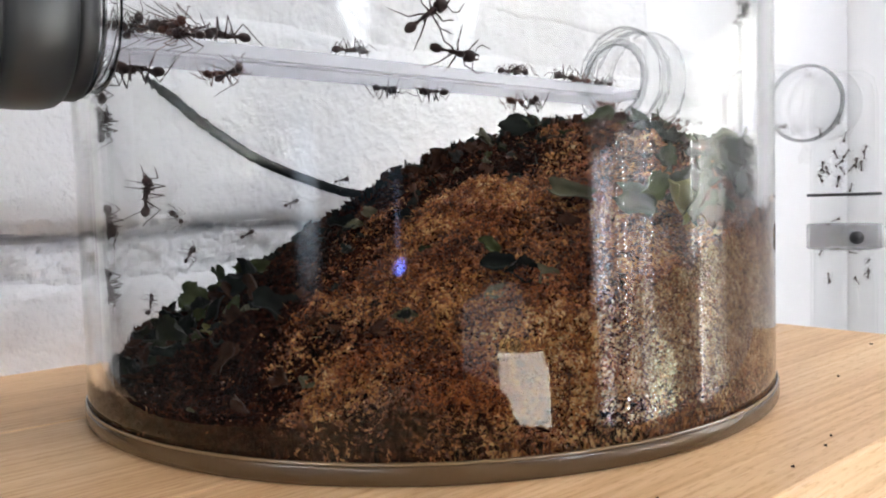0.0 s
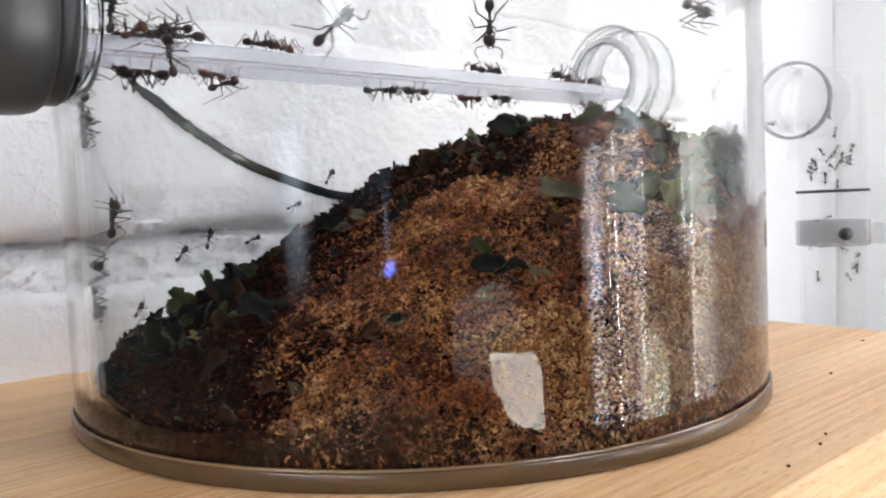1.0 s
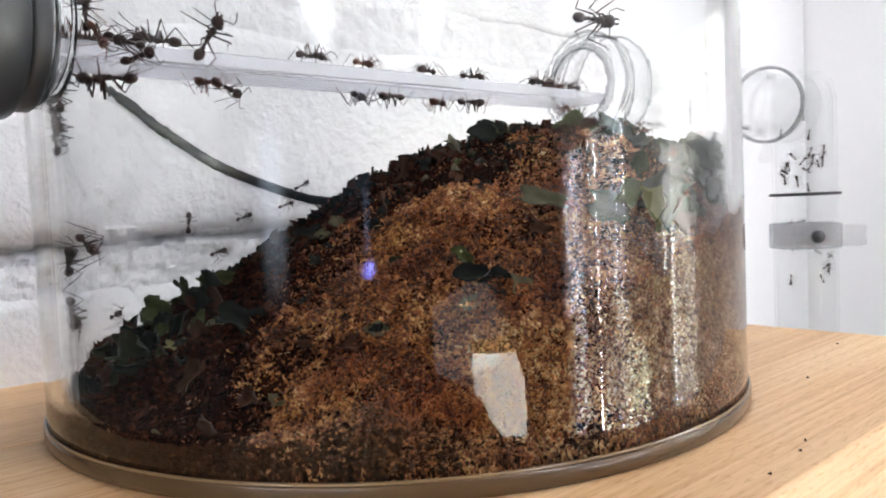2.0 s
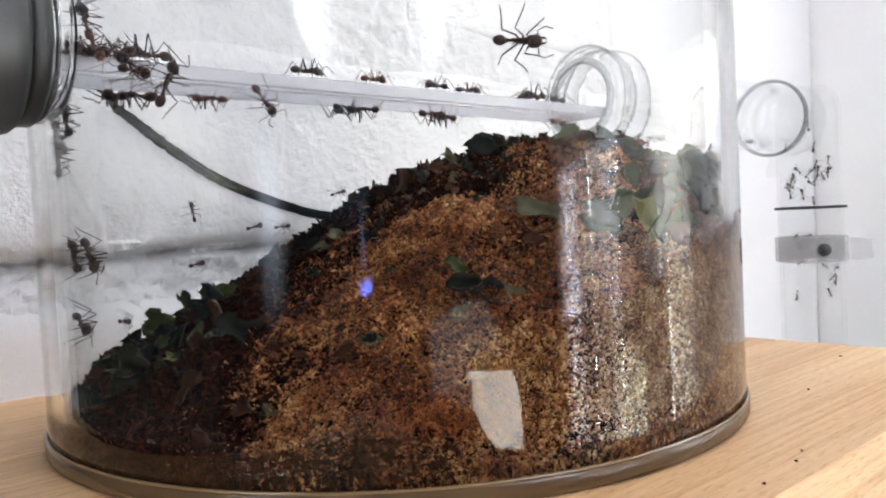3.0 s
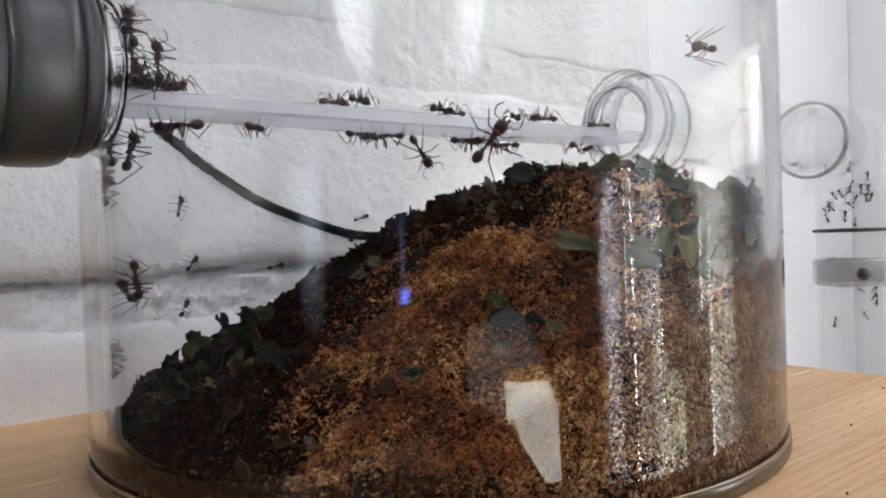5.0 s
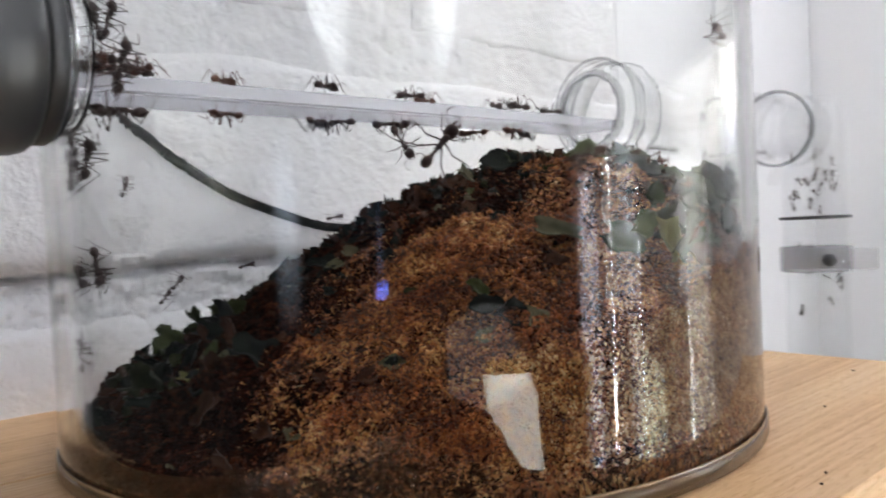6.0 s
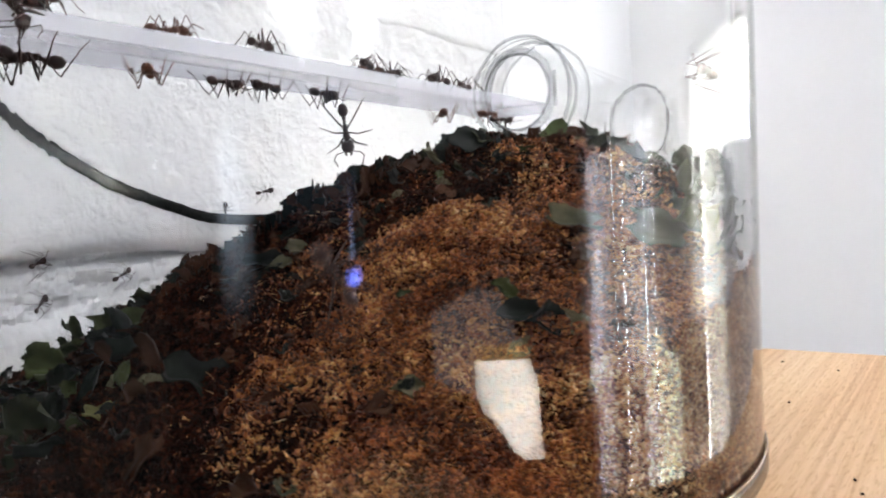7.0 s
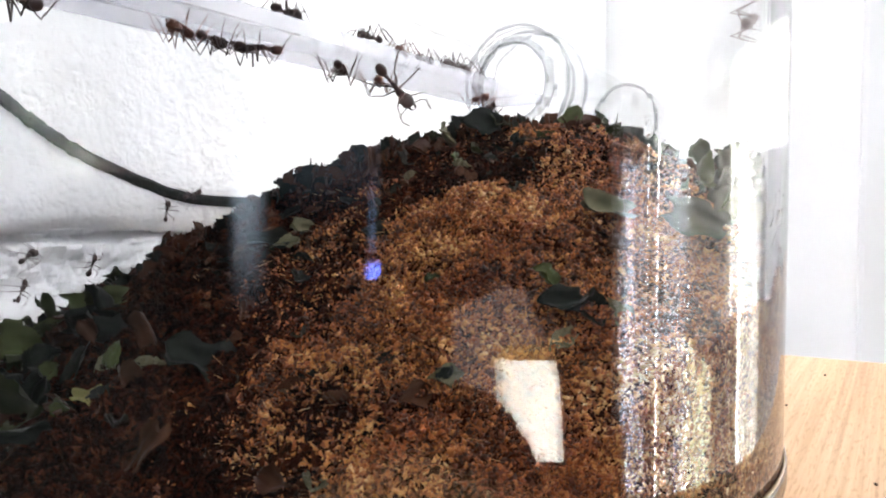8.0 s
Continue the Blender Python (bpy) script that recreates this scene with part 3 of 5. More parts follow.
crumbs_on_shelf()

# ---- cable on the brick wall ----


def cable():
    rng = random.Random(3)
    way = [(-0.0445, 0.0900, 0.0840), (-0.0435, 0.0865, 0.0832), (-0.0330, 0.0845, 0.0765), (-0.0233, 0.0845, 0.0697), (-0.0120, 0.0845, 0.0630),
           (-0.0030, 0.0845, 0.0584), (0.0055, 0.0845, 0.0551), (0.0180, 0.0845, 0.0510), (0.0300, 0.0845, 0.0477), (0.0420, 0.0845, 0.0463),
           (0.0576, 0.0845, 0.0457), (0.0800, 0.0845, 0.0445), (0.1100, 0.0845, 0.0410), (0.1300, 0.0845, 0.0300), (0.1330, 0.0845, 0.0), (0.1330, 0.0845, -0.3)]
    pts = []
    for (a, b, c, d) in zip([way[0]] + way, way, way[1:], way[2:] + [way[-1]]):
        for k in range(40):
            t = k / 40
            pts.append([0.5 * (2 * q + (r - p) * t + (2 * p - 5 * q + 4 * r - s) * t * t + (3 * q - p - 3 * r + s) * t ** 3) for p, q, r, s in zip(a, b, c, d)])
    pts.append(list(way[-1]))
    n = len(pts)
    radii = [0.00165 * (1 + 0.03 * rng.uniform(-1, 1)) * (0.3 + 0.7 * min(1, max(0, i - 20) / 55)) for i in range(n)]
    ob = link("cable", tube(bmesh.new(), pts, radii, 10), CABLE)
    ob.matrix_basis = PLAN
    tagged(ob, "thin black cable hanging along the white brick wall", "cable")


cable()

# ---- the tank ----


def tank():
    root = new("ant_tank")
    tagged(root, "clear acrylic cylinder tank housing a leafcutter ant nest", "tank")
    bm = bmesh.new()
    na, nz, z0, z1 = 240, 84, 0.0034, 0.215
    holes = [radians(TURN), radians(TURN + 180)]

    def open_at(i, k, r):
        a = 2 * math.pi * (i + 0.5) / na
        z = z0 + (z1 - z0) * (k + 0.5) / nz
        return any(math.hypot(r * math.remainder(a - h, 2 * math.pi), z - PORT_Z) < 0.0128 for h in holes)
    sheets = []
    for r in (R_OUT, R_IN):
        sheets.append([[bm.verts.new((r * math.cos(2 * math.pi * i / na), r * math.sin(2 * math.pi * i / na), z0 + (z1 - z0) * k / nz)) for k in range(nz + 1)]
                       for i in range(na)])
    out, inn = sheets
    for i in range(na):
        j = (i + 1) % na
        for k in range(nz):
            if not open_at(i, k, R_OUT):
                bm.faces.new((out[i][k], out[j][k], out[j][k + 1], out[i][k + 1]))
                bm.faces.new((inn[i][k], inn[i][k + 1], inn[j][k + 1], inn[j][k]))
        bm.faces.new((out[i][nz], out[j][nz], inn[j][nz], inn[i][nz]))
        bm.faces.new((out[j][0], out[i][0], inn[i][0], inn[j][0]))
    for v in [v for v in bm.verts if not v.link_faces]:
        bm.verts.remove(v)
    wall = part("cylinder_wall", bm, WALL_ACRYLIC, root)
    wall.visible_shadow = False
    rim = lathe([(0.0, 0.0), (0.0800, 0.0), (0.0806, 0.0004), (0.0806, 0.0030), (0.0803, 0.0033), (0.0, 0.0033)], 128, closed=False)
    base = part("base_plate", rim, BASE_ACRYLIC, root, "thick tinted acrylic base disc")
    bead = lathe([(R_OUT + 0.00005, 0.00335), (R_OUT + 0.0005, 0.0034), (R_OUT + 0.0004, 0.0036), (R_OUT + 0.00005, 0.0038)], 128)
    part("glue_bead", bead, GLUE, base, "shiny line of glue round the foot")
    return root


tank()

PLATE_D = (-0.0085, 0.0095)
PLATE_Z = (0.0724, 0.0753)


def bridge():
    ob = link("bridge_plate", boxed(-0.079, 0.079, PLATE_D[0], PLATE_D[1], PLATE_Z[0], PLATE_Z[1], bevel=0.0003, segments=1), FROSTED, smooth=False)
    ob.matrix_basis = PLAN
    tagged(ob, "frosted white acrylic strip bridging the tank between its ports", "bridge plate")


bridge()


def ring(name, r0, r1, s0, s1, material, parent, label="", soft=0.0006, steps=72):
    prof = [(r0, s0), (r1 - soft, s0), (r1, s0 + soft), (r1, s1 - soft), (r1 - soft, s1), (r0, s1)]
    return part(name, lathe(prof, steps), material, parent, label)


def grey_connector():
    root = new("pipe_connector")
    root.matrix_basis = ALONG
    tagged(root, "dark grey plastic pipe connector fixed to the tank port", "connector")
    ring("pipe", 0.0130, 0.0157, -0.40, -0.0941, GREY_SLEEVE, root, "grey plastic pipe", 0.0008)
    prof = [(0.0140, -0.0959), (0.0160, -0.0961), (0.0168, -0.0955), (0.0173, -0.0941), (0.0174, -0.0916), (0.0173, -0.0879), (0.0168, -0.0859), (0.0160, -0.0849), (0.0140, -0.0847)]
    part("collar", lathe(prof, 96), GREY_PIPE, root, "swollen grey collar")
    prof = [(0.0132, -0.0847), (0.0152, -0.0847), (0.0155, -0.0840), (0.0155, -0.0821), (0.0150, -0.0815), (0.0132, -0.0813)]
    part("sealing_ring", lathe(prof, 96), GREY_PIPE, root)
    ring("clear_flange", 0.0122, 0.0149, -0.0812, -0.0801, ACRYLIC, root, "clear flange against the tank wall").visible_shadow = False
    ring("inner_nut", 0.0124, 0.0139, -0.0767, -0.0757, ACRYLIC, root, "clear nut inside the tank wall", 0.0004).visible_shadow = False
    ring("clear_sleeve", 0.0112, 0.0121, -0.0812, -0.0755, ACRYLIC, root, "clear sleeve through the port", 0.0003).visible_shadow = False
    return root


grey_connector()


def clear_tube():
    root = new("clear_tube")
    root.matrix_basis = ALONG
    tagged(root, "clear plastic tube leaving the tank towards a tee", "tube")
    ring("pipe", 0.0112, 0.0125, 0.0765, 0.0803, SLEEVE_GLASS, root, "sleeve through the port", 0.0003).visible_shadow = False
    ring("pipe", 0.0118, 0.0136, 0.0804, 0.2060, TUBE_GLASS, root).visible_shadow = False
    ring("sleeve_lip", 0.0104, 0.0111, 0.0765, 0.0771, RIM_GLASS, root, "inner lip of the sleeve", 0.0002).visible_shadow = False
    ring("socket", 0.0161, 0.0166, 0.0812, 0.0962, TUBE_GLASS, root, "wide clear socket round the tube", 0.0002).visible_shadow = False
    for s0, r0, r1 in ((0.0804, 0.0158, 0.0167), (0.0832, 0.0157, 0.0160), (0.0872, 0.0150, 0.0160), (0.0963, 0.0160, 0.0167)):
        ring("socket_rim", r0, r1, s0, s0 + 0.0005, EDGE_GLASS, root, "greyish edge of the clear socket", 0.0002).visible_shadow = False
    return root


clear_tube()
TEE_S = 0.2400


def tee():
    root = new("tube_tee")
    root.matrix_basis = PLAN @ pose(TEE_S, 0, PORT_Z)
    tagged(root, "clear plastic tee and upright tube full of ants", "tube")
    col = ring("collar", 0.0138, 0.0156, -0.036, -0.018, TUBE_GLASS, root)
    col.matrix_basis = pose(0, 0, 0, 0, 90, 0)
    col.visible_shadow = False
    lip = ring("rim", 0.0148, 0.0160, -0.0385, -0.036, RIM_GLASS, root)
    lip.matrix_basis = pose(0, 0, 0, 0, 90, 0)
    lip.visible_shadow = False
    prof = [(0.0, 0.0162), (0.008, 0.0156), (0.0122, 0.012), (0.0136, 0.004), (0.0136, -0.45), (0.0121, -0.45), (0.0121, 0.004), (0.0108, 0.0105), (0.007, 0.0140), (0.0, 0.0147)]
    up = part("upright_tube", lathe(prof, 56, closed=False), TUBE_GLASS, root)
    up.visible_shadow = False
    ring("gasket", 0.0137, 0.0150, -0.0388, -0.0376, GASKET, root, "thin black gasket", 0.0002)
    return root


tee()


def tube_clip():
    root = new("tube_clip")
    root.matrix_basis = PLAN @ pose(TEE_S, 0, 0.0222)
    tagged(root, "translucent grey plastic clip gripping the upright tube", "clip")
    ring("band", 0.0137, 0.0152, -0.0055, 0.0055, CLIP, root, soft=0.0005)
    part("lug", boxed(-0.004, 0.004, -0.0250, -0.0148, -0.0045, 0.0045, bevel=0.001), CLIP_LUG, root, "cloudy clear lug")
    bm = lathe([(0.0, -0.0010), (0.0027, -0.0010), (0.0029, 0.0), (0.0026, 0.0010), (0.0, 0.0016)], 24, closed=False)
    bolt = part("bolt", bm, GASKET, root, "dark round bolt head")
    bolt.matrix_basis = pose(0.0152 * math.cos(radians(-138)), 0.0152 * math.sin(radians(-138)), 0, 90, 0, -48)


tube_clip()

# ---- the nest ----


def mound(x, y):
    """Height of the nest heap over the shelf."""
    h = -0.13685 + 0.2514 * math.exp(-((x - 0.0765) / 0.1422) ** 2 - ((y + 0.0104) / 0.1869) ** 2) - 0.9 * x + 0.1807 * y
    lump = 0.0022 * noise.noise((x * 110, y * 110, 0.0)) + 0.0015 * noise.noise((x * 260, y * 260, 3.0)) + 0.0024 * noise.noise((x * 45, y * 45, 7.0)) + 0.0010 * noise.noise((x * 480, y * 480, 5.0))
    return max(0.0085, min(h, 0.0575) + lump)


R_NEST = R_IN + 0.0005      # the heap is pressed against the clear wall


def nest_core():
    bm = bmesh.new()
    nr, na = 110, 340
    rings = []
    for i in range(1, nr + 1):
        r = (R_NEST - 0.0004) * i / nr
        rings.append([bm.verts.new((r * math.cos(2 * math.pi * k / na), r * math.sin(2 * math.pi * k / na),
                                    mound(r * math.cos(2 * math.pi * k / na), r * math.sin(2 * math.pi * k / na)))) for k in range(na)])
    top = bm.verts.new((0, 0, mound(0, 0)))
    for k in range(na):
        bm.faces.new((top, rings[0][k], rings[0][(k + 1) % na]))
    for a, b in zip(rings, rings[1:]):
        for k in range(na):
            bm.faces.new((a[k], b[k], b[(k + 1) % na], a[(k + 1) % na]))
    last = rings[-1]
    foot = [bm.verts.new((v.co.x, v.co.y, 0.0036)) for v in last]
    for k in range(na):
        bm.faces.new((last[k], foot[k], foot[(k + 1) % na], last[(k + 1) % na]))
    bm.faces.new(foot[::-1])
    ob = link("nest_heap", bm, SOIL)
    tagged(ob, "heap of orange-brown fungus crumbs and old leaf bits", "ant nest", kind="stuff")
    return ob


nest_core()

OCTA = (np.array([(1, 0, 0), (-1, 0, 0), (0, 1, 0), (0, -1, 0), (0, 0, 1), (0, 0, -1)], float),
        np.array([(0, 2, 4), (2, 1, 4), (1, 3, 4), (3, 0, 4), (2, 0, 5), (1, 2, 5), (3, 1, 5), (0, 3, 5)]))
TETRA = (np.array([(1, 1, 1), (-1, -1, 1), (-1, 1, -1), (1, -1, -1)], float) * 0.8, np.array([(0, 2, 1), (0, 1, 3), (0, 3, 2), (1, 2, 3)]))


def scatter(name, places, sizes, flat, material, label, seed, shape=TETRA):
    """One mesh of many small rough pieces at the places."""
    rng = np.random.default_rng(seed)
    base, tris = shape
    n, nv, nf = len(places), len(shape[0]), len(shape[1])
    q = rng.normal(size=(n, 4))
    q /= np.linalg.norm(q, axis=1)[:, None]
    w, x, y, z = q.T
    rot = np.stack([np.stack([1 - 2 * (y * y + z * z), 2 * (x * y - z * w), 2 * (x * z + y * w)], -1),
                    np.stack([2 * (x * y + z * w), 1 - 2 * (x * x + z * z), 2 * (y * z - x * w)], -1),
                    np.stack([2 * (x * z - y * w), 2 * (y * z + x * w), 1 - 2 * (x * x + y * y)], -1)], 1)
    scale = sizes[:, None] * rng.uniform(0.55, 1.35, (n, 3)) * np.array(flat)
    verts = base[None] * scale[:, None, :] * rng.uniform(0.75, 1.25, (n, nv, 1))
    verts = np.einsum("nij,nvj->nvi", rot, verts) + np.asarray(places)[:, None, :]
    faces = tris[None] + nv * np.arange(n)[:, None, None]
    me = bpy.data.meshes.new(name)
    me.vertices.add(n * nv)
    me.vertices.foreach_set("co", verts.ravel())
    me.loops.add(n * nf * 3)
    me.loops.foreach_set("vertex_index", faces.ravel().astype(np.int32))
    me.polygons.add(n * nf)
    me.polygons.foreach_set("loop_start", np.arange(0, n * nf * 3, 3, dtype=np.int32))
    me.polygons.foreach_set("loop_total", np.full(n * nf, 3, dtype=np.int32))
    me.update(calc_edges=True)
    me.validate()
    me.materials.append(material)
    return tagged(new(name, me), label, "ant nest", kind="stuff")


CLUMPS = [(-0.0145, -0.0373, 0.0085, 0.6), (-0.0108, -0.0651, 0.0055, 0.4), (0.0200, -0.0321, 0.0075, 0.45), (0.0132, -0.0572, 0.0055, 0.35),
          (0.0240, -0.0564, 0.0040, 0.4), (0.0300, -0.0640, 0.0050, 0.3), (-0.0050, -0.0353, 0.0040, 0.35)]


def darkness(x, y):
    """Where old dark leaf debris covers the heap: its left flank and patches of the crest."""
    z = mound(x, y)
    flank = 1 / (1 + math.exp((x + 0.024) * 170))
    patch = noise.noise((x * 85, y * 85, 11.0))
    crest = 0.5 / (1 + math.exp((0.0465 - z) * 420))
    back = 0.75 / (1 + math.exp(-(y + 0.026) * 220)) / (1 + math.exp((x - 0.012) * 160))
    clump = sum(k * math.exp(-((x - a) ** 2 + (y - b) ** 2) / (r * r)) for a, b, r, k in CLUMPS)
    return flank + 0.75 * max(0, patch + 0.1) + crest + back + clump


def fill_nest():
    rng = random.Random(8)
    light, dark, straw = [], [], []
    for i in range(330000):
        r, a = R_NEST * math.sqrt(rng.random()), 2 * math.pi * rng.random()
        x, y = r * math.cos(a), r * math.sin(a)
        if y > 0.030 and rng.random() < 0.85:
            continue
        p = (x, y, mound(x, y) + rng.uniform(-0.0003, 0.0008))
        # paler crumbs towards the window carry its light in their colour
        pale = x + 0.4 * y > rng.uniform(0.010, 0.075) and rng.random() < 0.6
        is_dark = darkness(x, y) > rng.uniform(0.35, 0.95)
        if not is_dark or rng.random() < 0.6:
            (dark if is_dark else straw if pale else light).append(p)
    for i in range(150000):
        a = radians(rng.uniform(-185, 60))
        r = R_NEST - rng.uniform(0.0, 0.0007)
        x, y = r * math.cos(a), r * math.sin(a)
        p = (x, y, rng.uniform(0.0036, mound(x, y)))
        if a > radians(-60) and p[2] > rng.uniform(0.035, 0.041) and rng.random() < 0.9:
            continue
        # against the wall too, window light is put in by paler crumbs
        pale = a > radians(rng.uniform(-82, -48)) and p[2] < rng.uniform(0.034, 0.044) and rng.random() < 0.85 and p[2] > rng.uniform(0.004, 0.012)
        # shade along the foot is put in by choosing more dark pieces
        low = 0.38 * max(0.0, min(1.0, (0.0140 - p[2]) / 0.005))
        if a > radians(-64):
            low -= 0.5
        is_dark = darkness(x, y) + low > rng.uniform(0.35, 1.1)
        if not is_dark or rng.random() < 0.6:
            (dark if is_dark else straw if pale else light).append(p)
    # extra pale crumbs brighten the window side as its light would
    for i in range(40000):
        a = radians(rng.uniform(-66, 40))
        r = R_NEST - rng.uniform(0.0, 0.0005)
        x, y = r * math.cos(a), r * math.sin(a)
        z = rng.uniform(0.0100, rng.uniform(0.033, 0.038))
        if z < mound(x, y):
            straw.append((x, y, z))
    # a band of loose crumbs along the foot of the dark flank
    for i in range(16000):
        a = radians(rng.uniform(-175, -92))
        r = R_NEST - rng.uniform(0.0, 0.0005)
        z = 0.0036 + 0.0110 * rng.random() ** 1.3
        if z < mound(r * math.cos(a), r * math.sin(a)) + 0.0004:
            (light if rng.random() < 0.55 else dark).append((r * math.cos(a), r * math.sin(a), z))
    # crumbs stuck together in small lumps that stand out of the slope
    for i in range(1500):
        cx, cy = rng.uniform(-0.035, 0.070), rng.uniform(-0.073, 0.005)
        if math.hypot(cx, cy) > 0.0745 or darkness(cx, cy) > 0.6:
            continue
        size = rng.uniform(0.0006, 0.0015)
        for j in range(26):
            v = Vector((rng.gauss(0, 1), rng.gauss(0, 1), rng.gauss(0, 1))).normalized() * size
            light.append((cx + v.x, cy + v.y, mound(cx, cy) + 0.35 * size + 0.8 * v.z))
    g = np.random.default_rng(4)
    scatter("fungus_crumbs", light, g.uniform(0.00015, 0.00034, len(light)) * g.choice((0.8, 1.0, 1.0, 1.5), len(light)), (1.3, 0.85, 0.65), CRUMB, "loose orange and tan fungus crumbs covering the heap", 2)
    scatter("straw_crumbs", straw, g.uniform(0.00014, 0.00032, len(straw)) * g.choice((0.8, 1.0, 1.5), len(straw)), (1.4, 0.8, 0.6), STRAW_LIT, "straw-coloured crumbs, made paler to carry window light on that side of the heap", 6)
    scatter("leaf_debris", dark, g.uniform(0.00022, 0.00060, len(dark)) * g.choice((1.0, 1.0, 1.7), len(dark)), (1.3, 0.7, 0.45), DEBRIS, "dark brown shredded leaf debris on the heap", 3, OCTA)


fill_nest()


def leaf_mesh(seed, length, width, curl, material):
    """An irregular cut piece of leaf, curved both ways, with thickness."""
    rng = random.Random(seed)
    n, m = 10, 4
    bm = bmesh.new()
    ph = rng.uniform(0, 6)
    grid = []
    for i in range(n + 1):
        u = i / n - 0.5
        col = []
        for k in range(m + 1):
            v = k / m - 0.5
            side = math.cos(u * math.pi * rng.uniform(0.62, 0.66)) ** 0.6 if seed % 3 == 0 else (1 - abs(1.9 * u) ** 3) ** 0.4 * (1 + 0.35 * math.sin(5 * u + ph))
            x = u * length * (1 + 0.16 * math.sin(v * 7 + ph) + 0.2 * noise.noise((v * 4, seed * 2.3, u)))
            y = v * width * side * (1 + 0.18 * math.sin(u * 7 + ph * 2) + 0.06 * math.sin(u * 23 + ph + 4 * v) + 0.22 * noise.noise((u * 6, v * 2, seed * 1.7)))
            z = curl * length * ((1.7 * v) ** 2 + 0.8 * (u * 1.6) ** 2 * math.sin(ph + u * 3)) + 0.0005 * noise.noise((u * 5 + seed, v * 5, 0.0)) - (0.0003 if k == m // 2 else 0)
            col.append((x, y, z))
        grid.append(col)
    up = [[bm.verts.new(p) for p in col] for col in grid]
    dn = [[bm.verts.new((p[0], p[1], p[2] - 0.00022)) for p in col] for col in grid]
    for i in range(n):
        for k in range(m):
            bm.faces.new((up[i][k], up[i + 1][k], up[i + 1][k + 1], up[i][k + 1]))
            bm.faces.new((dn[i][k], dn[i][k + 1], dn[i + 1][k + 1], dn[i + 1][k]))
    for i in range(n):
        bm.faces.new((up[i][0], dn[i][0], dn[i + 1][0], up[i + 1][0]))
        bm.faces.new((up[i][m], up[i + 1][m], dn[i + 1][m], dn[i][m]))
    for k in range(m):
        bm.faces.new((up[0][k], up[0][k + 1], dn[0][k + 1], dn[0][k]))
        bm.faces.new((up[n][k], dn[n][k], dn[n][k + 1], up[n][k + 1]))
    bmesh.ops.recalc_face_normals(bm, faces=bm.faces)
    me = bpy.data.meshes.new("leaf_fragment")
    bm.to_mesh(me)
    bm.free()
    me.materials.append(material)
    me.polygons.foreach_set("use_smooth", [True] * len(me.polygons))
    return me


LEAF_LOOK = {"dark": (LEAF_DARK, "dark green cut leaf piece lying on the nest heap"),
             "green": (LEAF_GREEN, "green cut leaf piece lying on the nest heap"),
             "pale": (LEAF_PALE, "pale grey-green underside of a cut leaf piece"),
             "yellow": (LEAF_YELLOW, "yellowing cut leaf piece on the nest heap"),
             "brown": (LEAF_BROWN, "withered brown leaf piece on the nest heap"),
             "black": (LEAF_BLACK, "blackened wilted leaf piece on the nest heap")}
LEAF_KINDS = {}
SCRAPS = []


def leaf_kind(look_, length, width, curl, pick):
    size = round(length * 500) / 500
    key = (look_, size, round(width, 1), round(curl, 1), pick % 4)
    if key not in LEAF_KINDS:
        LEAF_KINDS[key] = leaf_mesh(int(size * 9000 + width * 70 + curl * 30) % 97 + key[4], size, size * width, curl, LEAF_LOOK[look_][0])
    return LEAF_KINDS[key]


def leaf(x, y, z, length, look_, rx, ry, rz, width=0.7, curl=0.25, seed=None):
    ob = new("leaf_fragment", leaf_kind(look_, length, width, curl, seed or int(abs(x * 9000 + y * 7000))))
    ob.matrix_basis = pose(x, y, z, rx, ry, rz)
    tagged(ob, LEAF_LOOK[look_][1], "leaf", group="leaf pieces on the nest")


def scrap(x, y, z, length, look_, rx, ry, rz, width=0.4, curl=0.3):
    SCRAPS.append((look_, leaf_kind(look_, length, width, curl, int(abs(x * 9000 + y * 7000))), pose(x, y, z, rx, ry, rz)))


def join_scraps():
    looks = list(LEAF_LOOK)
    verts, faces, slots = [], [], []
    for look_, mesh, m in SCRAPS:
        at = len(verts)
        verts += [m @ v.co for v in mesh.vertices]
        faces += [[at + k for k in p.vertices] for p in mesh.polygons]
        slots += [looks.index(look_)] * len(mesh.polygons)
    me = bpy.data.meshes.new("leaf_scraps")
    me.from_pydata(verts, [], faces)
    for key in looks:
        me.materials.append(LEAF_LOOK[key][0])
    me.polygons.foreach_set("material_index", slots)
    tagged(new("leaf_scraps", me), "spiky blackened and brown leaf scraps along the crest", "leaf scraps", kind="stuff")


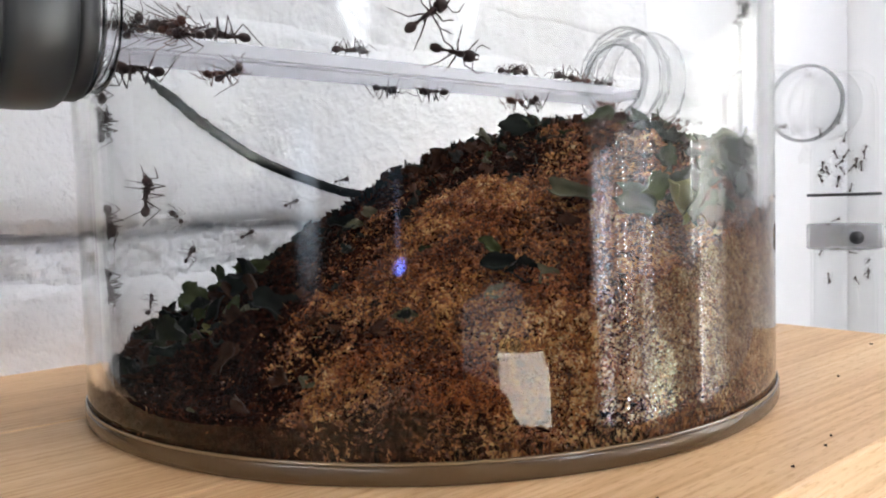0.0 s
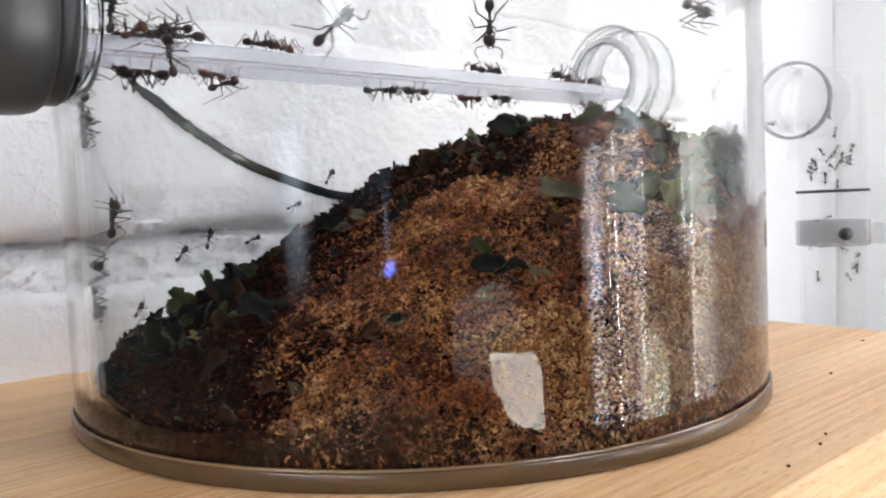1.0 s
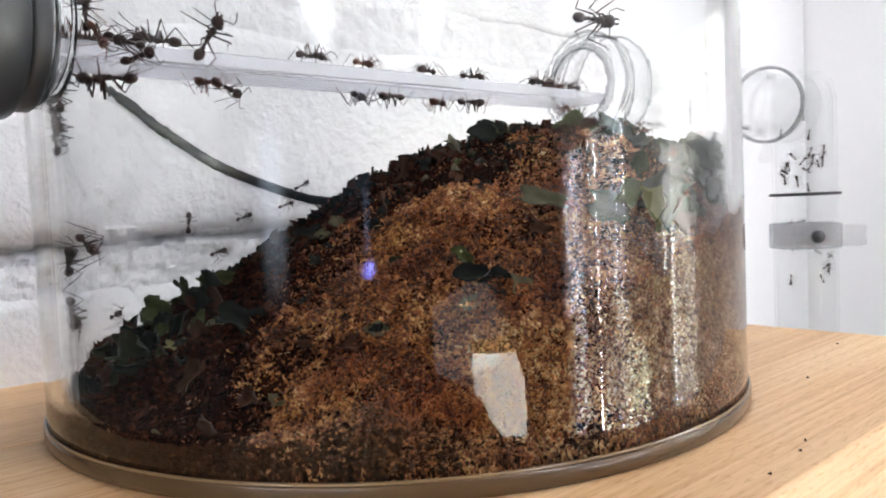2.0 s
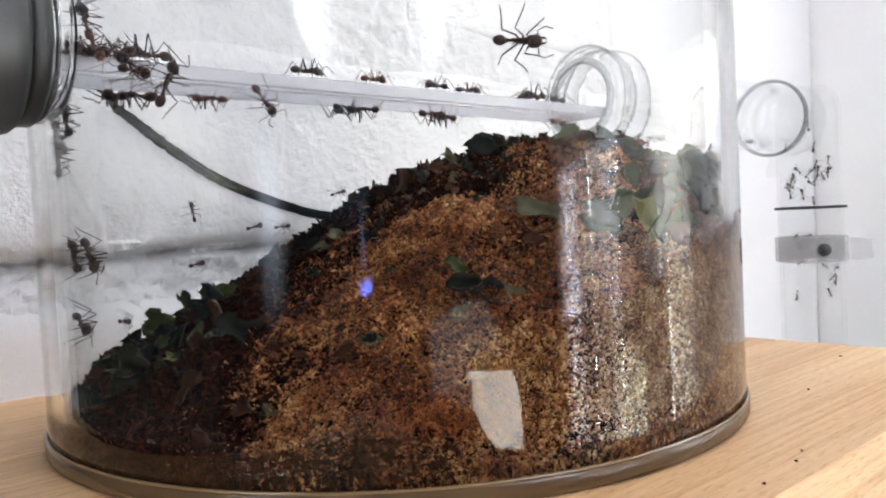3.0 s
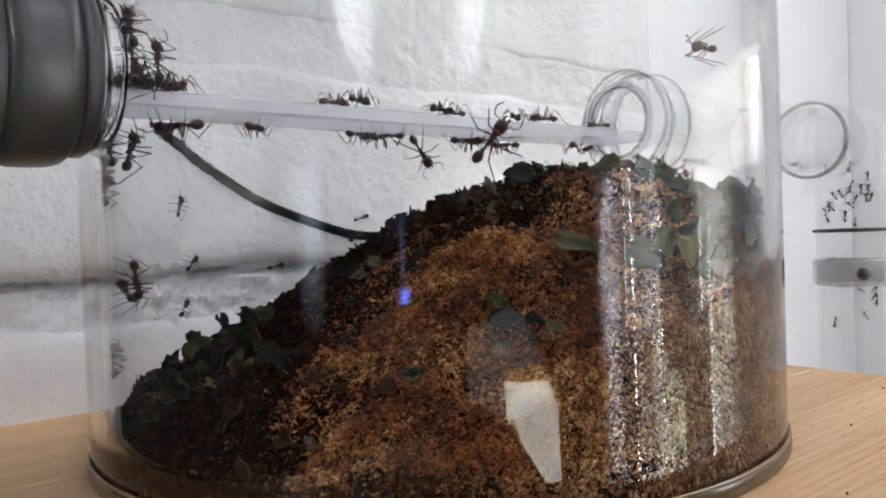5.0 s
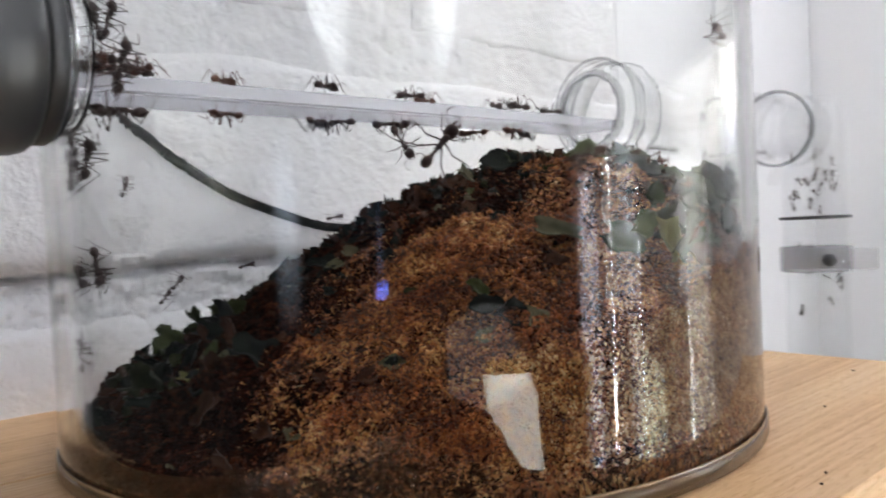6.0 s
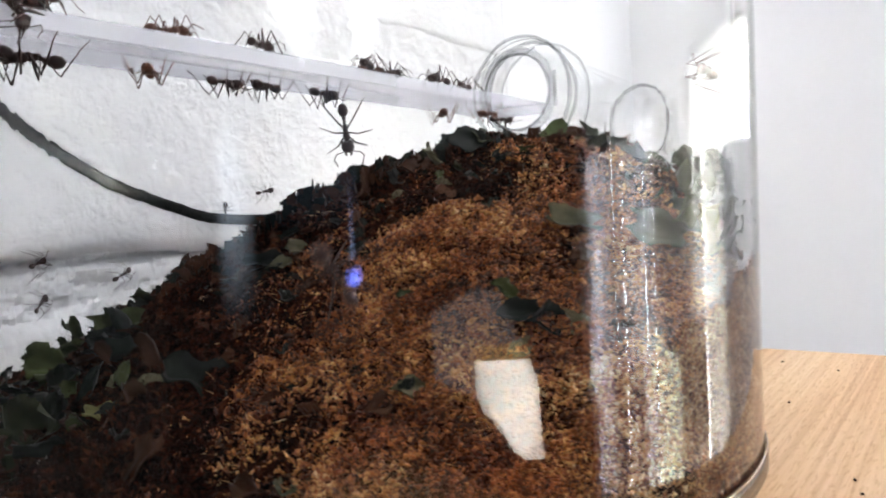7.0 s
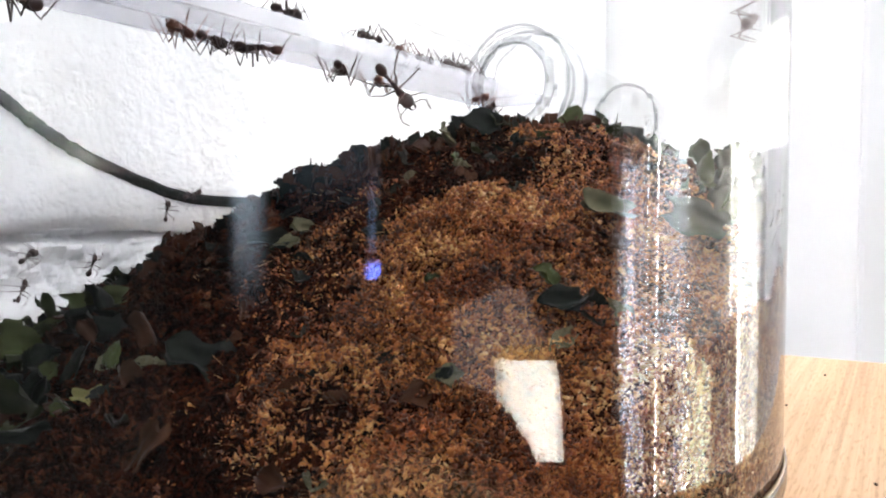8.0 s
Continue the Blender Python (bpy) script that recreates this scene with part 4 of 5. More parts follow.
def leaves():
    # pieces that stand out
    leaf(0.0205, -0.0190, 0.0598, 0.0080, "black", 72, 4, 8, 0.6, 0.12, 1)
    leaf(0.0130, -0.0200, 0.0568, 0.0060, "pale", 55, 20, 50, 0.6, 0.2, 2)
    leaf(0.0385, -0.0190, 0.0585, 0.0100, "green", 50, -25, 20, 0.75, 0.2, 3)
    leaf(0.0310, -0.0255, 0.0555, 0.0085, "dark", 48, 30, -30, 0.7, 0.2, 1)
    leaf(0.0264, -0.0513, 0.0440, 0.0080, "pale", 60, 10, -15, 0.45, 0.35, 2)
    leaf(0.0590, -0.0425, 0.0515, 0.0080, "dark", 84, 35, -36, 0.6, 0.2, 2)
    leaf(0.0650, -0.0265, 0.0530, 0.0090, "dark", 82, 60, -20, 0.6, 0.2, 3)
    leaf(0.0363, -0.0590, 0.0425, 0.0070, "dark", 82, 20, -58, 0.6, 0.2, 1)
    leaf(0.0583, -0.0100, 0.0500, 0.0100, "green", 70, 15, -25, 0.7, 0.3, 2)
    leaf(0.0470, -0.0560, 0.0450, 0.0080, "dark", 84, -20, -45, 0.7, 0.3, 1)
    leaf(-0.0166, -0.0240, 0.0385, 0.0050, "pale", 55, 0, 5, 0.4, 0.4, 3)
    leaf(-0.0130, -0.0197, 0.0408, 0.0050, "pale", 50, 5, -8, 0.6, 0.4, 2)
    leaf(-0.0251, -0.0655, 0.0142, 0.0044, "brown", 62, 15, -35, 0.6, 0.6, 1)
    leaf(-0.0383, -0.0510, 0.0152, 0.0060, "brown", 60, -50, 25, 0.4, 0.5, 2)
    leaf(-0.0579, -0.0235, 0.0152, 0.0120, "dark", 66, 10, -25, 0.6, 0.4, 1)
    leaf(-0.0590, 0.0000, 0.0205, 0.0090, "green", 58, 12, -15, 0.7, 0.5, 2)
    leaf(-0.0453, 0.0050, 0.0268, 0.0080, "green", 58, -20, 20, 0.6, 0.5, 3)
    leaf(-0.0403, -0.0358, 0.0202, 0.0060, "brown", 70, 60, 10, 0.5, 0.4, 1)
    leaf(-0.0460, -0.0330, 0.0180, 0.0044, "yellow", 65, 20, 0, 0.7, 0.4, 2)
    leaf(-0.0317, -0.0398, 0.0235, 0.0080, "black", 62, 30, 10, 0.8, 0.4, 3)
    leaf(-0.0051, -0.0359, 0.0400, 0.0044, "black", 60, 30, 10, 0.8, 0.4, 1)
    leaf(0.0155, -0.0642, 0.0308, 0.0056, "black", 65, 10, 15, 0.6, 0.4, 2)
    leaf(-0.0195, -0.0225, 0.0390, 0.0065, "black", 50, 10, -10, 0.5, 0.3, 0)
    leaf(0.0010, -0.0503, 0.0325, 0.0060, "dark", 55, 5, 0, 0.75, 0.3, 1)
    leaf(0.0115, -0.0640, 0.0325, 0.0062, "black", 65, 0, 0, 0.5, 0.3, 2)
    leaf(0.0100, -0.0630, 0.0355, 0.0050, "green", 70, 40, 20, 0.6, 0.3, 3)
    leaf(0.0190, -0.0656, 0.0306, 0.0045, "pale", 65, 60, 0, 0.7, 0.2, 0)
    leaf(-0.0046, -0.0651, 0.0241, 0.0045, "pale", 60, 5, 5, 0.5, 0.35, 1)
    leaf(-0.0085, -0.0655, 0.0222, 0.0050, "brown", 60, -10, 0, 0.6, 0.3, 2)
    leaf(0.0140, -0.0242, 0.0510, 0.0050, "black", 70, 10, 10, 0.6, 0.3, 3)
    leaf(0.0245, -0.0572, 0.0388, 0.0046, "brown", 60, 20, 30, 0.6, 0.4, 0)
    leaf(-0.0315, -0.0668, 0.0105, 0.0040, "brown", 85, 50, -20, 0.3, 0.5, 1)
    leaf(-0.0406, -0.0645, 0.0090, 0.0028, "pale", 80, 60, 30, 0.4, 1.0, 2)
    leaf(0.0423, -0.0610, 0.0420, 0.0075, "yellow", 75, 55, 30, 0.55, 0.3, 3)
    rng = random.Random(21)
    # low flank behind the left wall: small upright curled pieces, mostly dark
    for i in range(105):
        a, r = radians(rng.uniform(138, 216)), rng.uniform(0.044, 0.0735)
        x, y = r * math.cos(a), r * math.sin(a)
        leaf(x, y, mound(x, y) + rng.uniform(0.0002, 0.0030), rng.choice((0.004, 0.004, 0.006, 0.006)),
             rng.choice(("black", "brown", "dark", "black", "green", "brown", "black", "brown", "brown")),
             rng.uniform(45, 110), rng.uniform(-80, 80), rng.uniform(-80, 80), rng.choice((0.3, 0.4, 0.5, 0.6)), rng.choice((0.3, 0.5, 0.8)))
    leaf(-0.0560, 0.0120, 0.0240, 0.0080, "dark", 80, 70, 20, 0.5, 0.3, 1)
    leaf(-0.0600, 0.0020, 0.0200, 0.0080, "green", 60, 20, 30, 0.6, 0.3, 2)
    leaf(-0.0520, 0.0180, 0.0255, 0.0060, "green", 60, 40, 0, 0.6, 0.4, 3)
    # crest
    for i in range(40):
        x, y = rng.uniform(0.000, 0.058), rng.uniform(-0.030, 0.015)
        leaf(x, y, mound(x, y) + rng.uniform(0.0, 0.002), rng.choice((0.004, 0.004, 0.006, 0.008)), rng.choice(("dark", "dark", "black", "brown", "green", "brown")),
             rng.uniform(20, 75), rng.uniform(-40, 40), rng.uniform(-60, 60), 0.7, 0.2)
    # against the wall on the side towards the window
    for i in range(60):
        a = radians(rng.uniform(-52, 34))
        r = rng.uniform(0.060, 0.0735)
        x, y = r * math.cos(a), r * math.sin(a)
        top = 0.036 + 0.020 * (math.degrees(a) + 52) / 60
        leaf(x, y, rng.uniform(0.036, min(0.056, top + 0.008)), rng.choice((0.005, 0.006, 0.008, 0.010)), rng.choice(("green", "brown", "black", "dark", "green", "dark", "dark")),
             rng.uniform(55, 95), rng.uniform(-30, 30), math.degrees(a) + 90 + rng.uniform(-25, 25), 0.7, 0.2)
    # pressed flat against the clear wall
    for i in range(64):
        az = rng.uniform(-61, 40)
        a, r = radians(az), 0.0738 + 0.0028 * i / 64
        leaf(r * math.cos(a), r * math.sin(a), rng.uniform(0.0400, 0.0530), rng.choice((0.004, 0.005, 0.006, 0.008)), rng.choice(("green", "brown", "dark", "black", "dark", "dark", "black", "yellow" if i % 4 == 0 else "green")),
             90 + rng.uniform(-5, 5), rng.uniform(-70, 70), az + 90 + rng.uniform(-6, 6), rng.choice((0.4, 0.6, 0.8)), 0.1, i + 1)
    # stray bits on the slope
    for i in range(40):
        x, y = rng.uniform(-0.045, 0.045), rng.uniform(-0.068, -0.005)
        if math.hypot(x, y) > 0.072:
            continue
        scrap(x, y, mound(x, y) + 0.0006, rng.choice((0.002, 0.004, 0.004)), rng.choice(("black", "brown", "black", "brown", "pale")),
             rng.uniform(15, 60), rng.uniform(-40, 40), rng.uniform(0, 360), 0.6, 0.3)
    # spiky scraps along the back crest of the left slope
    for i in range(240):
        t = rng.random()
        x, y = -0.052 + 0.056 * t + rng.uniform(-0.004, 0.004), 0.030 - 0.028 * t + rng.uniform(-0.006, 0.006)
        scrap(x, y, mound(x, y) + 0.0010, rng.choice((0.002, 0.004, 0.004, 0.006)), rng.choice(("black", "brown", "brown")),
             rng.uniform(40, 100), rng.uniform(-60, 60), rng.uniform(0, 360), 0.4, 0.3)
    for i in range(260):
        x, y = rng.uniform(-0.03, 0.058), rng.uniform(-0.034, 0.012)
        scrap(x, y, mound(x, y) + 0.0006, rng.choice((0.002, 0.002, 0.004)), rng.choice(("black", "brown", "brown")),
              rng.uniform(30, 110), rng.uniform(-70, 70), rng.uniform(0, 360), 0.3, 0.4)
    for i in range(110):
        t = rng.random()
        x, y = -0.050 + 0.060 * t + rng.uniform(-0.003, 0.003), 0.030 - 0.030 * t + rng.uniform(-0.005, 0.005)
        scrap(x, y, mound(x, y) + rng.uniform(0.0008, 0.0020), rng.choice((0.002, 0.004, 0.004, 0.006)), rng.choice(("black", "brown")),
              rng.uniform(-20, 20), rng.uniform(50, 125), rng.uniform(0, 360), 0.2, 0.4)
    for i in range(420):
        t = rng.random()
        x, y = -0.052 + 0.085 * t + rng.uniform(-0.004, 0.004), 0.030 - 0.046 * t + rng.uniform(-0.007, 0.007)
        scrap(x, y, mound(x, y) + rng.uniform(0.0006, 0.0022), rng.choice((0.002, 0.002, 0.004)), rng.choice(("black", "brown")),
              rng.uniform(-35, 35), rng.uniform(55, 125), rng.uniform(0, 360), 0.1, 0.5)
    join_scraps()


leaves()


def litter(name, count, place, length, thick, rise, material, label, seed):
    """Many thin bent blades or fibres in one mesh, standing or lying where place() puts them."""
    rng = random.Random(seed)
    bm = bmesh.new()
    for i in range(count):
        x, y = place(rng)
        if math.hypot(x, y) > 0.0745:
            continue
        base = Vector((x, y, mound(x, y) + rng.uniform(0.0, 0.0006)))
        size, a, e = rng.uniform(*length), rng.uniform(0, 2 * math.pi), radians(rng.uniform(*rise))
        way = Vector((math.cos(a) * math.cos(e), math.sin(a) * math.cos(e), math.sin(e)))
        bend = Vector((rng.uniform(-1, 1), rng.uniform(-1, 1), rng.uniform(-0.6, 0.4))) * size * 0.22
        r = rng.uniform(*thick)
        tube(bm, [base - way * size * 0.25, base + way * size * 0.35 + bend * 0.4, base + way * size * 0.75 + bend], [r, r * 0.9, r * 0.35], 4)
    tagged(link(name, bm, material), label, "leaf litter", kind="stuff")


def along_crest(rng):
    t = rng.random()
    return -0.054 + 0.092 * t + rng.uniform(-0.004, 0.004), 0.030 - 0.047 * t + rng.uniform(-0.008, 0.007)


litter("twig_litter", 900, along_crest, (0.0014, 0.0044), (0.00010, 0.00026), (20, 85), DEBRIS, "spiky dark stalks and shreds standing along the crest of the heap", 15)
litter("straw_fibres", 1300, lambda rng: (rng.uniform(-0.03, 0.07), rng.uniform(-0.074, -0.008)), (0.0010, 0.0030), (0.00004, 0.00009), (-8, 35), STRAW_LIT,
       "thin pale fibres lying loose on the crumbs", 16)
litter("stalk_litter", 700, lambda rng: (rng.uniform(-0.072, -0.012), rng.uniform(-0.065, 0.020)), (0.0012, 0.0034), (0.00008, 0.00022), (0, 60), DEBRIS,
       "dark shredded stalks on the low flank of the heap", 17)

# ---- ants ----


def ant_model(name, seed, size, body, leg):
    """A leafcutter ant on an Empty at its feet: x forwards, z up from what it stands on."""
    rng = random.Random(seed)
    root = new(name)
    bm = bmesh.new()
    blob(bm, (0.0031, 0, 0.0021), (0.00095, 0.00105, 0.00085), 14, 10)
    for side in (-1, 1):
        blob(bm, (0.0026, 0.00045 * side, 0.0024), (0.00062, 0.00058, 0.00066), 10, 8)
        tube(bm, [(0.0024, 0.0006 * side, 0.0029), (0.0021, 0.0007 * side, 0.0033)], [0.0001, 0.00002], 5)
    head = part("head", bm, body, root)
    for side in (-1, 1):
        bm = bmesh.new()
        tube(bm, [(0.0038, 0.0004 * side, 0.0018), (0.0043, 0.00042 * side, 0.0016), (0.0046, 0.00012 * side, 0.0015)], [0.0002, 0.00017, 0.00004], 6)
        part("mandible", bm, leg, head)
        bm = bmesh.new()
        el = (0.0040, 0.0019 * side, 0.0031)
        tube(bm, [(0.0037, 0.0004 * side, 0.0026), el, (0.0050 + rng.uniform(-0.0004, 0.0004), 0.0024 * side, 0.0026), (0.0060, 0.0019 * side, 0.0017 + rng.uniform(0, 0.001))],
             [0.00008, 0.00009, 0.00009, 0.0001], 5)
        part("antenna", bm, leg, head)
    bm = bmesh.new()
    blob(bm, (0.0014, 0, 0.0022), (0.0008, 0.0006, 0.00062), 12, 8)
    blob(bm, (0.0004, 0, 0.0020), (0.0011, 0.00042, 0.00046), 12, 8)
    for side in (-1, 1):
        for x, z in ((0.0016, 0.0028), (0.0008, 0.0026), (-0.0004, 0.0025)):
            tube(bm, [(x, 0.0003 * side, z - 0.0003), (x - 0.0002, 0.0005 * side, z + 0.0003)], [0.00012, 0.00002], 5)
    part("thorax", bm, body, root)
    bm = bmesh.new()
    blob(bm, (-0.0009, 0, 0.0020), (0.0004, 0.00026, 0.0003), 10, 6)
    blob(bm, (-0.0015, 0, 0.0021), (0.0004, 0.00034, 0.00036), 10, 6)
    part("petiole", bm, leg, root)
    bm = bmesh.new()
    blob(bm, (-0.0027, 0, 0.0021), (0.0011, 0.00080, 0.00076), 14, 10, -8)
    part("gaster", bm, body, root)
    for side in (-1, 1):
        for x, fx, reach in ((0.0016, 0.0040, 0.0034), (0.0009, 0.0006, 0.0046), (0.0001, -0.0044, 0.0040)):
            fx += rng.uniform(-0.0009, 0.0009)
            ry = reach * rng.uniform(0.85, 1.12)
            kx, ky = x + 0.45 * (fx - x), 0.46 * ry
            bm = bmesh.new()
            tube(bm, [(x, 0.0003 * side, 0.0018), (x + 0.1 * (fx - x), 0.0007 * side, 0.0017), (kx, ky * side, 0.0042 + rng.uniform(-0.0004, 0.0005)),
                      (x + 0.85 * (fx - x), 0.84 * ry * side, 0.0010), (fx, ry * side, 0.00012)],
                 [0.00018, 0.00014, 0.00012, 0.00009, 0.00006], 6)
            part("leg", bm, leg, root)
    root.scale = (size,) * 3
    return root


LABELS = {"glass": "reddish-brown leafcutter ant climbing the clear tank wall",
          "plate": "reddish-brown leafcutter ant walking on the frosted bridge",
          "under": "leafcutter ant hanging beneath the frosted bridge",
          "heap": "dark leafcutter ant on the nest heap",
          "port": "leafcutter ant crowding round the tank port",
          "tube": "small dark ant inside the clear upright tube"}
MODELS = []
for i in range(5):
    MODELS.append(ant_model("ant", 30 + i, (1.0, 0.92, 0.8, 0.66, 0.86)[i], ANT_BODY if i != 4 else ANT_RED, ANT_LEG if i != 4 else ANT_RED))
ANTS = []


def frame_pose(p, forward, normal):
    z = Vector(normal).normalized()
    x = Vector(forward)
    x = (x - z * x.dot(z)).normalized()
    y = z.cross(x)
    m = Matrix((x, y, z)).transposed().to_4x4()
    m.translation = p
    return m


def on_glass(az, z, heading, r=R_IN - 0.0001):
    a, h = radians(az), radians(heading)
    out = Vector((math.cos(a), math.sin(a), 0))
    side = Vector((-math.sin(a), math.cos(a), 0))
    return frame_pose(out * r + Vector((0, 0, z)), side * math.cos(h) + Vector((0, 0, math.sin(h))), -out)


def on_plate(s, d, heading, under=False):
    h = radians(heading)
    z = PLATE_Z[0] if under else PLATE_Z[1]
    turn = PLAN.to_3x3()
    return frame_pose(local(s, d, z), turn @ Vector((math.cos(h), math.sin(h), 0)), (0, 0, -1 if under else 1))


def on_heap(x, y, heading, lift=0.0010):
    e = 0.003
    n = Vector((mound(x - e, y) - mound(x + e, y), mound(x, y - e) - mound(x, y + e), 2 * e))
    h = radians(heading)
    return frame_pose((x, y, mound(x, y) + lift), (math.cos(h), math.sin(h), 0), n)


def in_tube(az, z, heading, centre, r):
    a, h = radians(az), radians(heading)
    out = Vector((math.cos(a), math.sin(a), 0))
    side = Vector((-math.sin(a), math.cos(a), 0))
    return frame_pose(Vector(centre) + out * r + Vector((0, 0, z)), side * math.cos(h) + Vector((0, 0, math.sin(h))), -out)


def ant(kind, model, rows, size=1.0):
    ob = copy_thing(MODELS[model], rows[0][1])
    ob.scale = [v * size for v in MODELS[model].scale]
    tagged(ob, LABELS[kind], "ant", group="leafcutter ants")
    ANTS.append((ob, rows))
    return ob


def glass_rows(rows):
    rows = [(t, on_glass(*r)) for t, *r in rows]
    if rows[0][0] > 0:
        rows.insert(0, (0.0, rows[0][1]))
    if rows[-1][0] < 8:
        rows.append((8.0, rows[-1][1]))
    return rows


